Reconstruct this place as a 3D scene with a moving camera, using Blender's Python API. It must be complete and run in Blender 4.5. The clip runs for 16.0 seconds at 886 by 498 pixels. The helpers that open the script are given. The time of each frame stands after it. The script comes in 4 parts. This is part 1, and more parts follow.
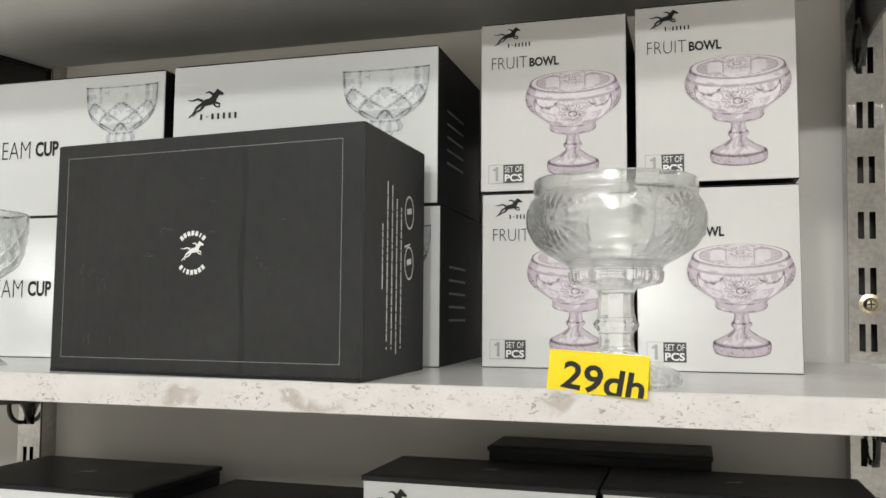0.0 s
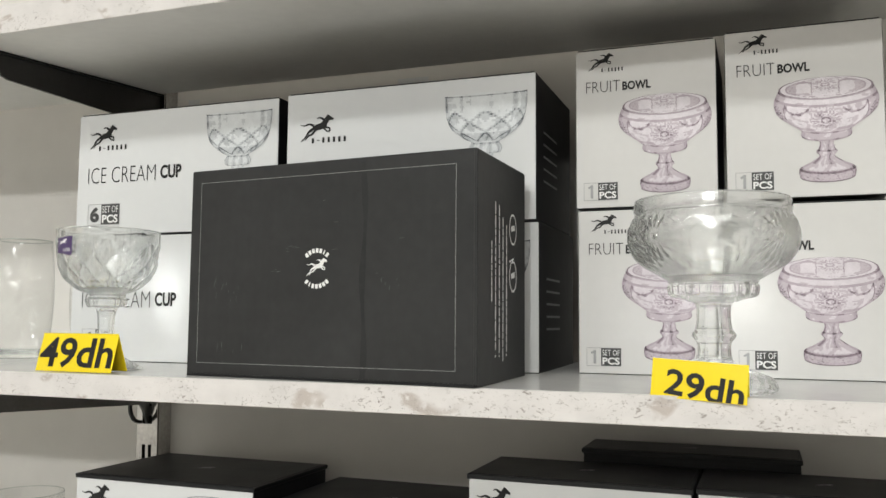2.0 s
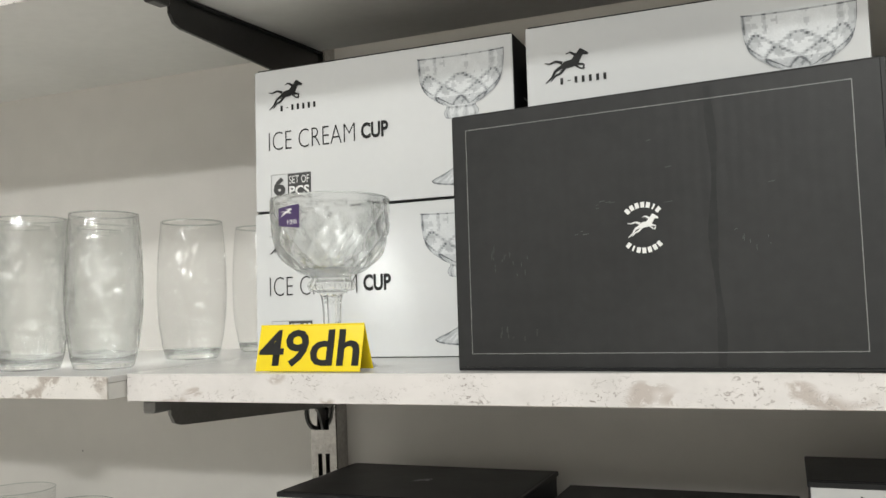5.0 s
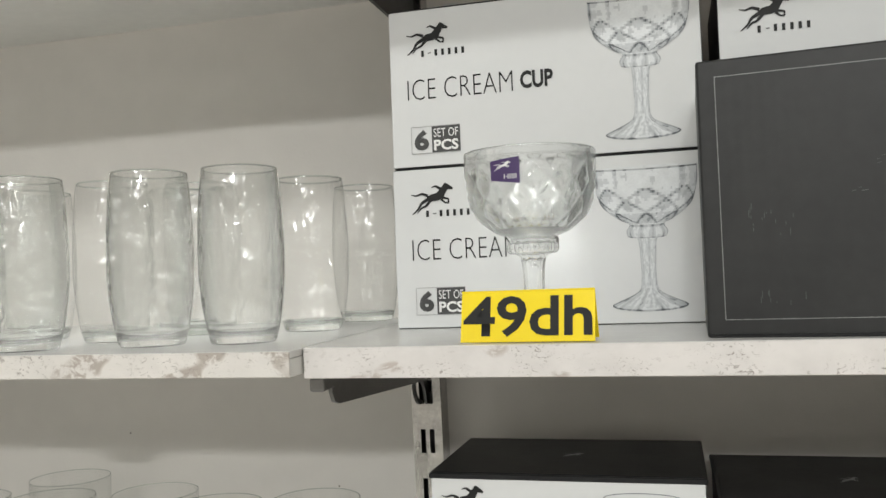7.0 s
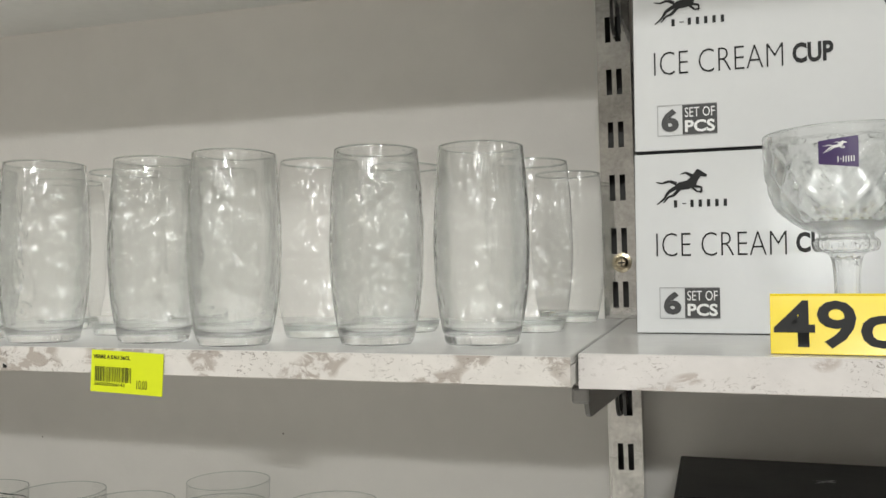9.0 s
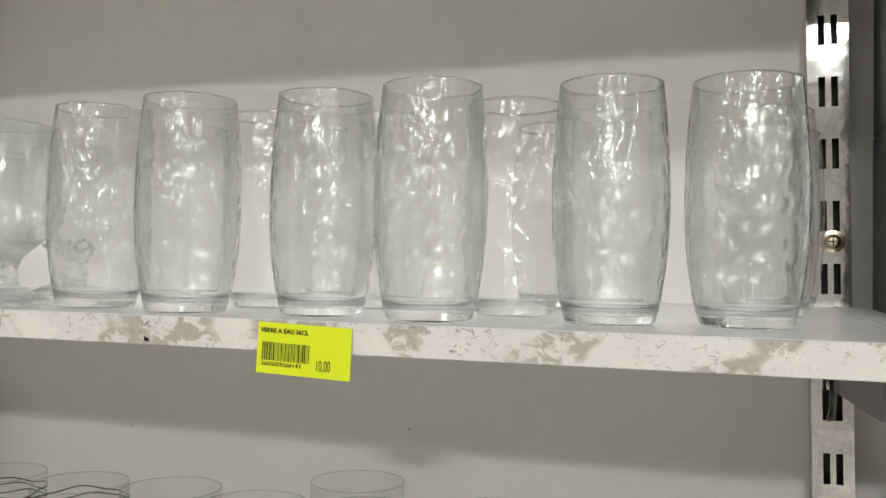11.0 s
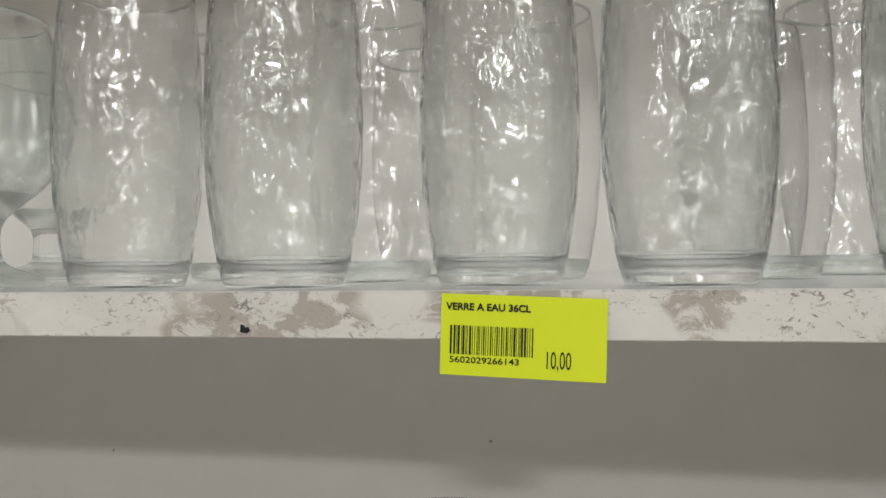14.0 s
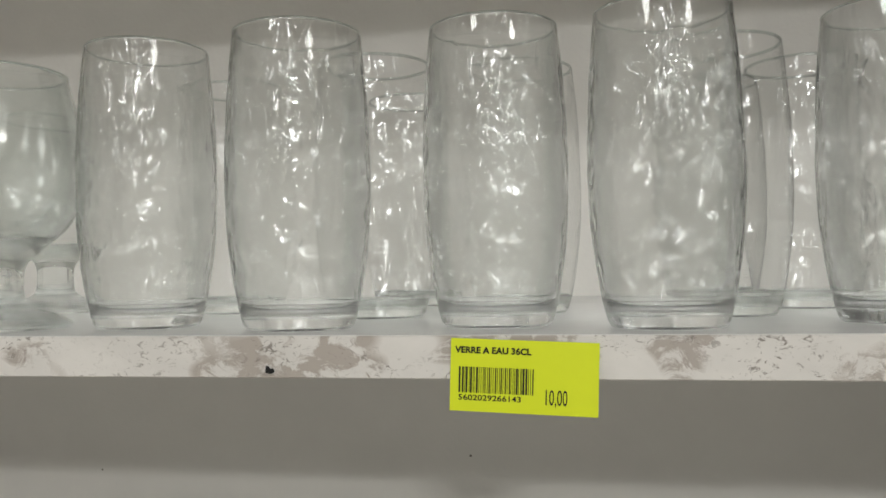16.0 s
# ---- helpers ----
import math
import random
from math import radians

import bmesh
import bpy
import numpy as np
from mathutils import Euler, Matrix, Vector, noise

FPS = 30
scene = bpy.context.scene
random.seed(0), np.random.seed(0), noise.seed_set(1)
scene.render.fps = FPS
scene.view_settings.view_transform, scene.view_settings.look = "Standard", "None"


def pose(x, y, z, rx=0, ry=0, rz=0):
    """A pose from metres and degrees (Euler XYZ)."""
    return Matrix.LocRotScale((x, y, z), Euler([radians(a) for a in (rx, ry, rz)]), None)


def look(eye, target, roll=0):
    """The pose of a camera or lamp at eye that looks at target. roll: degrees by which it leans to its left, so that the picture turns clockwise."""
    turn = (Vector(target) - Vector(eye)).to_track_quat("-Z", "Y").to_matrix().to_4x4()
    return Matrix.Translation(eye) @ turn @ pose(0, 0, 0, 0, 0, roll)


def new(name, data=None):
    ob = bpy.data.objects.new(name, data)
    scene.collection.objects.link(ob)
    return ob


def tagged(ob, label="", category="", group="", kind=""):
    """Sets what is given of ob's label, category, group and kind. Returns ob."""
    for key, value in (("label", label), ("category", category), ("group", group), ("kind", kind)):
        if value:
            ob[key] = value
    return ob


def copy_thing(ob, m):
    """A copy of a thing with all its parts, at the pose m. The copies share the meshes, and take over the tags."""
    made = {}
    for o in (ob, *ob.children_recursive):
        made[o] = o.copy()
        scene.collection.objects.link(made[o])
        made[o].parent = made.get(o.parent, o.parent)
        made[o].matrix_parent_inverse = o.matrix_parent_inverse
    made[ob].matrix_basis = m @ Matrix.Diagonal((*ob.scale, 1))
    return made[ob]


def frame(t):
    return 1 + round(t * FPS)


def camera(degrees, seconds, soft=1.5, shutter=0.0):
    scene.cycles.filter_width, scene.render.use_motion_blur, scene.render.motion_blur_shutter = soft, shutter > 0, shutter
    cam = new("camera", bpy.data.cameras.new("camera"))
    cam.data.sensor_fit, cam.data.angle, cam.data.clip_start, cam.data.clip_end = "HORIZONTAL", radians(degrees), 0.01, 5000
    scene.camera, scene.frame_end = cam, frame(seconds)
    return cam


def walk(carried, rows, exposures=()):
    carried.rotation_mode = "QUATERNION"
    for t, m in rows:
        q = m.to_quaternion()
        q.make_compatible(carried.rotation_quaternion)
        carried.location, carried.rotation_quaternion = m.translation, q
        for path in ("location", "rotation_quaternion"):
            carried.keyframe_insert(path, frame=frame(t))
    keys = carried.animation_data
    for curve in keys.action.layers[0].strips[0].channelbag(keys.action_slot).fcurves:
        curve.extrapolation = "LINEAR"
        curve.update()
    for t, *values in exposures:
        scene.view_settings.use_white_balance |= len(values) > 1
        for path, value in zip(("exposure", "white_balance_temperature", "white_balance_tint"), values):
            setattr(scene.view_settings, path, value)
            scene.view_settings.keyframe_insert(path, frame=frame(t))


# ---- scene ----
cam = camera(54.9, 16.0)
METRES, EYE, TILT, LEAN, TURN = 1.30, 1.45, 0.0, 0.0, 16.3
ROWS = [
    (0.0, 0.0, 0.0, 0.0, -0.04, 4.67, -0.43),
    (0.5, -0.0052, -0.0087, 0.0054, -0.33, 5.43, -0.02),
    (1.0, -0.0056, -0.019, 0.0083, -0.51, 5.22, 0.06),
    (1.5, -0.0131, -0.0317, 0.0063, 0.49, 5.22, -0.36),
    (2.0, -0.0263, -0.0412, 0.0041, 4.06, 4.84, -0.43),
    (2.5, -0.053, -0.0523, -0.0009, 3.64, 4.9, -0.09),
    (3.0, -0.0835, -0.0487, -0.0011, 3.7, 4.73, 0.33),
    (3.5, -0.11, -0.0251, -0.0048, 3.71, 4.64, 0.72),
    (4.0, -0.1365, 0.0124, -0.0036, 4.71, 4.6, 1.22),
    (4.5, -0.1617, 0.051, -0.0032, 6.18, 4.68, 1.62),
    (7.0, -0.3808, 0.1024, 0.001, -1.3, 1.99, 2.16),
    (7.5, -0.4124, 0.0966, 0.0019, -2.11, 1.86, 1.93),
    (8.0, -0.4447, 0.1026, 0.0031, -2.98, 1.9, 0.98),
    (8.5, -0.4746, 0.129, 0.0012, -2.64, 1.96, 0.73),
    (9.0, -0.5019, 0.1659, 0.0019, 1.24, 1.97, 0.49),
    (9.5, -0.5313, 0.2048, 0.0014, 1.09, 1.86, 0.26),
    (10.0, -0.5664, 0.23, -0.0056, 0.55, 1.94, -0.49),
    (12.5, -0.6458, 0.2929, -0.0217, 5.52, 1.34, -1.37),
    (13.0, -0.6765, 0.3251, -0.0282, 4.03, 1.29, -1.29),
    (13.5, -0.7085, 0.3586, -0.0282, 1.72, 1.63, -0.12),
    (14.0, -0.7174, 0.389, -0.0295, -3.6, 1.64, 0.54),
    (14.5, -0.7209, 0.3991, -0.0301, -4.72, 1.67, 0.65),
    (15.0, -0.7209, 0.4032, -0.0274, -5.73, 1.63, 0.71),
    (15.5, -0.7243, 0.3932, -0.0209, -6.51, 1.5, 0.83),
    (16.0, -0.7356, 0.3622, -0.0153, -6.59, 1.72, 0.86),
]
walk(cam, [(t, pose(0, 0, EYE, TILT, LEAN, TURN) @ pose(METRES * x, METRES * y, METRES * z, 90 + pitch, roll, yaw)) for t, x, y, z, yaw, pitch, roll in ROWS],
     exposures=[(0.0, -0.14), (4.5, -0.18), (7.0, -0.29), (10.0, -0.36), (12.5, -0.38), (14.0, -0.70), (16.0, -0.72)])

KEY_W, FILL_W = 93.0, 33.0

# ---------------- light ----------------
world = bpy.data.worlds.new("shop_air")
scene.world = world
world.use_nodes = True
world.node_tree.nodes["Background"].inputs[0].default_value = (1, 0.97, 0.92, 1)
world.node_tree.nodes["Background"].inputs[1].default_value = 0.02


def panel_lamp(name, at, target, size_x, size_y, watts, colour=(0.985, 1.0, 0.97)):
    data = bpy.data.lights.new(name, "AREA")
    data.shape, data.size, data.size_y, data.energy, data.color = "RECTANGLE", size_x, size_y, watts, colour
    ob = new(name, data)
    ob.matrix_world = look(at, target)
    return ob


panel_lamp("spot_panel", (0.0, -4.95, 3.34), (-0.6, 0.6, 1.5), 0.6, 0.14, KEY_W)
panel_lamp("spot_panel", (-0.58, -2.3, 3.34), (-0.7, 0.6, 1.5), 0.16, 0.12, KEY_W * 0.17)
for px in (-2.7, -0.7, 1.3):
    for py in (-2.3, -5.4):
        panel_lamp("ceiling_panel", (px, py, 3.36), (px, py, 0), 0.6, 0.6, FILL_W)

# ---------------- materials ----------------


def material(name, colour, rough=0.5, metal=0.0, vary=0.06, scale=18.0, bump=0.0, bump_scale=120.0, ior=1.5, object_vary=0.0):
    m = bpy.data.materials.new(name)
    m.use_nodes = True
    nt = m.node_tree
    b = nt.nodes["Principled BSDF"]
    b.inputs["Roughness"].default_value, b.inputs["Metallic"].default_value, b.inputs["IOR"].default_value = rough, metal, ior
    co = nt.nodes.new("ShaderNodeTexCoord")
    n1 = nt.nodes.new("ShaderNodeTexNoise")
    n1.inputs["Scale"].default_value, n1.inputs["Detail"].default_value = scale, 6
    n2 = nt.nodes.new("ShaderNodeTexNoise")
    n2.inputs["Scale"].default_value, n2.inputs["Detail"].default_value = scale * 9, 4
    nt.links.new(co.outputs["Object"], n1.inputs["Vector"])
    nt.links.new(co.outputs["Object"], n2.inputs["Vector"])
    mixn = nt.nodes.new("ShaderNodeMath")
    mixn.operation = "MULTIPLY_ADD"
    mixn.inputs[1].default_value = 0.6
    nt.links.new(n1.outputs["Fac"], mixn.inputs[0])
    half = nt.nodes.new("ShaderNodeMath")
    half.operation = "MULTIPLY"
    half.inputs[1].default_value = 0.4
    nt.links.new(n2.outputs["Fac"], half.inputs[0])
    nt.links.new(half.outputs[0], mixn.inputs[2])
    ramp = nt.nodes.new("ShaderNodeValToRGB")
    ramp.color_ramp.elements[0].position, ramp.color_ramp.elements[1].position = 0.3, 0.7
    ramp.color_ramp.elements[0].color = (*[c * (1 - vary) for c in colour], 1)
    ramp.color_ramp.elements[1].color = (*[min(1, c * (1 + vary)) for c in colour], 1)
    nt.links.new(mixn.outputs[0], ramp.inputs[0])
    nt.links.new(ramp.outputs[0], b.inputs["Base Color"])
    rr = nt.nodes.new("ShaderNodeMapRange")
    rr.inputs["To Min"].default_value, rr.inputs["To Max"].default_value = rough * 0.85, min(1, rough * 1.15)
    nt.links.new(n1.outputs["Fac"], rr.inputs["Value"])
    nt.links.new(rr.outputs[0], b.inputs["Roughness"])
    if bump:
        bn = nt.nodes.new("ShaderNodeTexNoise")
        bn.inputs["Scale"].default_value, bn.inputs["Detail"].default_value = bump_scale, 5
        nt.links.new(co.outputs["Object"], bn.inputs["Vector"])
        bp = nt.nodes.new("ShaderNodeBump")
        bp.inputs["Strength"].default_value, bp.inputs["Distance"].default_value = bump, 0.001
        nt.links.new(bn.outputs["Fac"], bp.inputs["Height"])
        nt.links.new(bp.outputs[0], b.inputs["Normal"])
    return m


def worn_foil(name, base, dirt, amount, seed):
    """White edge foil with patches torn off and streaks of old glue."""
    m = bpy.data.materials.new(name)
    m.use_nodes = True
    nt = m.node_tree
    b = nt.nodes["Principled BSDF"]
    b.inputs["Roughness"].default_value = 0.45
    co = nt.nodes.new("ShaderNodeTexCoord")
    mp = nt.nodes.new("ShaderNodeMapping")
    mp.inputs["Location"].default_value = (seed, seed * 0.7, 0.3)
    mp.inputs["Scale"].default_value = (1, 1, 1.5)
    nt.links.new(co.outputs["Object"], mp.inputs["Vector"])

    def noise_node(scale, detail, rough, dist=0.0):
        n = nt.nodes.new("ShaderNodeTexNoise")
        n.inputs["Scale"].default_value, n.inputs["Detail"].default_value, n.inputs["Roughness"].default_value = scale, detail, rough
        n.inputs["Distortion"].default_value = dist
        nt.links.new(mp.outputs[0], n.inputs["Vector"])
        return n.outputs["Fac"]

    def step(src, lo, hi):
        r = nt.nodes.new("ShaderNodeMapRange")
        r.inputs["From Min"].default_value, r.inputs["From Max"].default_value = lo, hi
        nt.links.new(src, r.inputs["Value"])
        return r.outputs[0]

    def times(a, c):
        x = nt.nodes.new("ShaderNodeMath")
        x.operation = "MULTIPLY"
        nt.links.new(a, x.inputs[0])
        nt.links.new(c, x.inputs[1])
        return x.outputs[0]

    def over(below, colour, fac):
        x = nt.nodes.new("ShaderNodeMix")
        x.data_type = "RGBA"
        nt.links.new(fac, x.inputs[0])
        if isinstance(below, tuple):
            x.inputs[6].default_value = (*below, 1)
        else:
            nt.links.new(below, x.inputs[6])
        x.inputs[7].default_value = (*colour, 1)
        return x.outputs[2]

    zone = step(noise_node(20, 2, 0.4), 0.60 - amount, 0.64 - amount)
    patch = times(zone, step(noise_node(75, 6, 0.7, 0.6), 0.45, 0.53))
    streak = times(step(noise_node(22, 3, 0.5), 0.45, 0.6), step(noise_node(210, 4, 0.75, 1.2), 0.57, 0.63))
    soft = step(noise_node(30, 4, 0.6), 0.35, 0.75)
    c = over(base, tuple(v * 0.86 for v in base), soft)
    c = over(c, dirt, patch)
    c = over(c, tuple(v * 0.6 for v in dirt), streak)
    nt.links.new(c, b.inputs["Base Color"])
    bp = nt.nodes.new("ShaderNodeBump")
    bp.inputs["Strength"].default_value, bp.inputs["Distance"].default_value, bp.invert = 0.5, 0.0006, True
    nt.links.new(patch, bp.inputs["Height"])
    nt.links.new(bp.outputs[0], b.inputs["Normal"])
    return m


def relief(nt, strength, scale, tall):
    """Moulded ripples, flutes and small round dimples as a bump normal."""
    co, mp = nt.nodes.new("ShaderNodeTexCoord"), nt.nodes.new("ShaderNodeMapping")
    mp.inputs["Scale"].default_value = (1, 1, tall)
    nt.links.new(co.outputs["Object"], mp.inputs["Vector"])
    flutes = nt.nodes.new("ShaderNodeTexNoise")
    flutes.inputs["Scale"].default_value, flutes.inputs["Detail"].default_value, flutes.inputs["Distortion"].default_value = scale, 1.5, 0.6
    nt.links.new(mp.outputs[0], flutes.inputs["Vector"])
    dimple = nt.nodes.new("ShaderNodeTexVoronoi")
    dimple.feature = "SMOOTH_F1"
    dimple.inputs["Scale"].default_value = scale * 0.75
    nt.links.new(co.outputs["Object"], dimple.inputs["Vector"])
    both = nt.nodes.new("ShaderNodeMath")
    both.operation = "MULTIPLY_ADD"
    both.inputs[1].default_value = 0.6
    nt.links.new(dimple.outputs["Distance"], both.inputs[0])
    nt.links.new(flutes.outputs["Fac"], both.inputs[2])
    bp = nt.nodes.new("ShaderNodeBump")
    bp.inputs["Strength"].default_value, bp.inputs["Distance"].default_value = strength, 0.008
    nt.links.new(both.outputs[0], bp.inputs["Height"])
    return bp.outputs[0]


def glass(name, colour=(1, 1, 1), bump=0.0, bump_scale=60.0, tall=1.0, ior=1.46, straight=0.3, shine=0.05):
    """Solid glass with a little extra polish that follows the moulded relief."""
    m = bpy.data.materials.new(name)
    m.use_nodes = True
    nt = m.node_tree
    nt.nodes.remove(nt.nodes["Principled BSDF"])
    solid, clear, gloss = (nt.nodes.new(k) for k in ("ShaderNodeBsdfGlass", "ShaderNodeBsdfTransparent", "ShaderNodeBsdfGlossy"))
    body, mix = nt.nodes.new("ShaderNodeMixShader"), nt.nodes.new("ShaderNodeMixShader")
    solid.inputs["Color"].default_value, solid.inputs["Roughness"].default_value, solid.inputs["IOR"].default_value = (*colour, 1), 0.0, ior
    clear.inputs[0].default_value, body.inputs[0].default_value = (*colour, 1), straight
    gloss.inputs["Roughness"].default_value, mix.inputs[0].default_value = 0.14, shine
    nt.links.new(solid.outputs[0], body.inputs[1])
    nt.links.new(clear.outputs[0], body.inputs[2])
    nt.links.new(body.outputs[0], mix.inputs[1])
    nt.links.new(gloss.outputs[0], mix.inputs[2])
    nt.links.new(mix.outputs[0], nt.nodes["Material Output"].inputs["Surface"])
    if bump:
        nt.links.new(relief(nt, bump, bump_scale, tall), gloss.inputs["Normal"])
    return m


def thin_glass(name, tint, bump=0.0, bump_scale=60.0, tall=0.4, edge=0.8):
    """Thin blown glass: clear straight through, with Fresnel gloss."""
    m = bpy.data.materials.new(name)
    m.use_nodes = True
    nt = m.node_tree
    nt.nodes.remove(nt.nodes["Principled BSDF"])
    clear, gloss, mix = nt.nodes.new("ShaderNodeBsdfTransparent"), nt.nodes.new("ShaderNodeBsdfGlossy"), nt.nodes.new("ShaderNodeMixShader")
    clear.inputs[0].default_value = (*tint, 1)
    gloss.inputs["Roughness"].default_value = 0.15
    fr = nt.nodes.new("ShaderNodeLayerWeight")
    fr.inputs["Blend"].default_value = 0.5
    steep = nt.nodes.new("ShaderNodeMath")
    steep.operation = "POWER"
    steep.inputs[1].default_value = 4.5
    nt.links.new(fr.outputs["Facing"], steep.inputs[0])
    gain = nt.nodes.new("ShaderNodeMath")
    gain.operation = "MULTIPLY_ADD"
    gain.inputs[1].default_value, gain.inputs[2].default_value = edge, 0.07
    nt.links.new(steep.outputs[0], gain.inputs[0])
    nt.links.new(gain.outputs[0], mix.inputs[0])
    nt.links.new(clear.outputs[0], mix.inputs[1])
    nt.links.new(gloss.outputs[0], mix.inputs[2])
    nt.links.new(mix.outputs[0], nt.nodes["Material Output"].inputs["Surface"])
    if bump:
        nt.links.new(relief(nt, bump, bump_scale, tall), gloss.inputs["Normal"])
    return m


WALL = material("greige_wall_paint", (0.70, 0.672, 0.635), 0.6, vary=0.05, scale=3, bump=0.15, bump_scale=300)
speck_nt = WALL.node_tree
speck = speck_nt.nodes.new("ShaderNodeTexVoronoi")
speck.inputs["Scale"].default_value = 16
speck_co = speck_nt.nodes.new("ShaderNodeTexCoord")
speck_nt.links.new(speck_co.outputs["Object"], speck.inputs["Vector"])
speck_step = speck_nt.nodes.new("ShaderNodeMapRange")
speck_step.inputs["From Min"].default_value, speck_step.inputs["From Max"].default_value = 0.022, 0.012
speck_nt.links.new(speck.outputs["Distance"], speck_step.inputs["Value"])
speck_mix = speck_nt.nodes.new("ShaderNodeMix")
speck_mix.data_type = "RGBA"
speck_base = speck_nt.nodes["Principled BSDF"].inputs["Base Color"].links[0].from_socket
speck_nt.links.new(speck_step.outputs[0], speck_mix.inputs[0])
speck_nt.links.new(speck_base, speck_mix.inputs[6])
speck_mix.inputs[7].default_value = (0.16, 0.14, 0.12, 1)
speck_nt.links.new(speck_mix.outputs[2], speck_nt.nodes["Principled BSDF"].inputs["Base Color"])
ROOM = material("pale_room_paint", (0.78, 0.76, 0.73), 0.7, vary=0.05, scale=2)
CEIL = material("ceiling_paint", (0.62, 0.61, 0.58), 0.8, vary=0.04, scale=2)
TILE = material("pale_floor_tile", (0.72, 0.69, 0.65), 0.3, vary=0.1, scale=4)
BOARD = material("white_melamine", (0.66, 0.652, 0.635), 0.22, vary=0.05, scale=9, bump=0.05)
UNDER = material("grey_shelf_underside", (0.68, 0.67, 0.64), 0.4, vary=0.06, scale=9)
EDGE_R = worn_foil("worn_white_edge_foil", (0.67, 0.64, 0.625), (0.46, 0.41, 0.38), -0.03, 3.0)
EDGE_L = worn_foil("worn_white_edge_foil", (0.69, 0.66, 0.63), (0.40, 0.355, 0.32), 0.125, 7.3)
CHROME = material("scuffed_chrome", (0.50, 0.49, 0.475), 0.08, 1.0, vary=0.3, scale=30, bump=0.5, bump_scale=22)
STEEL = material("dull_steel_bracket", (0.20, 0.195, 0.19), 0.38, 0.85, vary=0.15, scale=30)
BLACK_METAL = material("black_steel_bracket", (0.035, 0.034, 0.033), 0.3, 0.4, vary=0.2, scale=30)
BRASS = material("brass_screw", (0.50, 0.43, 0.31), 0.25, 1.0)
WHITE_CARD = material("white_printed_card", (0.645, 0.65, 0.652), 0.8, ior=1.2, vary=0.02, scale=12, bump=0.08, bump_scale=60)
WHITE_CARD2 = material("offwhite_printed_card", (0.63, 0.620, 0.607), 0.8, ior=1.2, vary=0.025, scale=12, bump=0.08, bump_scale=60)
BLACK_CARD = material("black_printed_card", (0.015, 0.015, 0.016), 0.42, ior=1.3, vary=0.15, scale=20, bump=0.12, bump_scale=90)
GIFT_CARD = material("charcoal_corrugated_card", (0.025, 0.0252, 0.0256), 0.45, ior=1.33, vary=0.25, scale=10, bump=0.15, bump_scale=70)
flute_nt = GIFT_CARD.node_tree
flute_co, flute, flute_bump = (flute_nt.nodes.new(k) for k in ("ShaderNodeTexCoord", "ShaderNodeTexWave", "ShaderNodeBump"))
flute.inputs["Scale"].default_value, flute.inputs["Distortion"].default_value, flute.inputs["Detail"].default_value = 42, 1.2, 2
flute_nt.links.new(flute_co.outputs["Object"], flute.inputs["Vector"])
flute_bump.inputs["Strength"].default_value, flute_bump.inputs["Distance"].default_value = 0.12, 0.0004
flute_nt.links.new(flute.outputs["Fac"], flute_bump.inputs["Height"])
flute_nt.links.new(flute_nt.nodes["Principled BSDF"].inputs["Normal"].links[0].from_socket, flute_bump.inputs["Normal"])
flute_nt.links.new(flute_bump.outputs[0], flute_nt.nodes["Principled BSDF"].inputs["Normal"])
CREASE_SHADE = material("crease_shade_card", (0.0215, 0.0217, 0.022), 0.5, ior=1.3, vary=0.3, scale=14)
RUBBED = material("rubbed_charcoal_card", (0.075, 0.077, 0.077), 0.6, vary=0.3, scale=60)
INK = material("black_ink", (0.02, 0.02, 0.02), 0.5, ior=1.25, vary=0.1)
GREY_INK = material("dark_grey_ink", (0.075, 0.075, 0.075), 0.5, ior=1.25, vary=0.1)
WHITE_INK = material("white_ink", (0.75, 0.75, 0.74), 0.4, vary=0.05)
FAINT_INK = material("faded_grey_ink", (0.33, 0.33, 0.33), 0.4, vary=0.1)
PIC_FILL = material("pale_glass_print", (0.63, 0.645, 0.655), 0.4, vary=0.10, scale=90)
PIC_PALE = material("soft_grey_print", (0.52, 0.535, 0.55), 0.5, ior=1.3, vary=0.1, scale=160)
PIC_LIGHT = material("light_grey_print", (0.43, 0.445, 0.46), 0.5, ior=1.3, vary=0.1, scale=160)
PIC_MID = material("mid_grey_print", (0.25, 0.262, 0.275), 0.5, ior=1.3, vary=0.35, scale=160)
PIC_DARK = material("dark_grey_print", (0.10, 0.107, 0.115), 0.5, ior=1.3, vary=0.3, scale=160)
PINK_FILL = material("pale_pink_print", (0.61, 0.56, 0.595), 0.4, vary=0.13, scale=110)
PINK_PALE = material("soft_mauve_print", (0.49, 0.43, 0.47), 0.5, ior=1.3, vary=0.1, scale=160)
PINK_LIGHT = material("light_mauve_print", (0.41, 0.35, 0.39), 0.5, ior=1.3, vary=0.1, scale=160)
PINK_MID = material("mauve_print", (0.24, 0.19, 0.22), 0.5, ior=1.3, vary=0.35, scale=170)
PINK_DARK = material("dark_mauve_print", (0.10, 0.075, 0.09), 0.5, ior=1.3, vary=0.3, scale=170)
YELLOW = material("glossy_yellow_card", (0.86, 0.66, 0.015), 0.18, vary=0.03)
LIME = material("fluorescent_yellow_label", (0.66, 0.74, 0.005), 0.45, vary=0.02)
PURPLE = material("purple_sticker", (0.055, 0.03, 0.11), 0.3, vary=0.1)
CLEAR = thin_glass("clear_tumbler_glass", (0.985, 0.988, 0.985), 0.5, 115, 0.35)
THIN = thin_glass("clear_thin_glass", (0.965, 0.97, 0.967))
RIM = thin_glass("polished_rim_glass", (0.86, 0.885, 0.875))
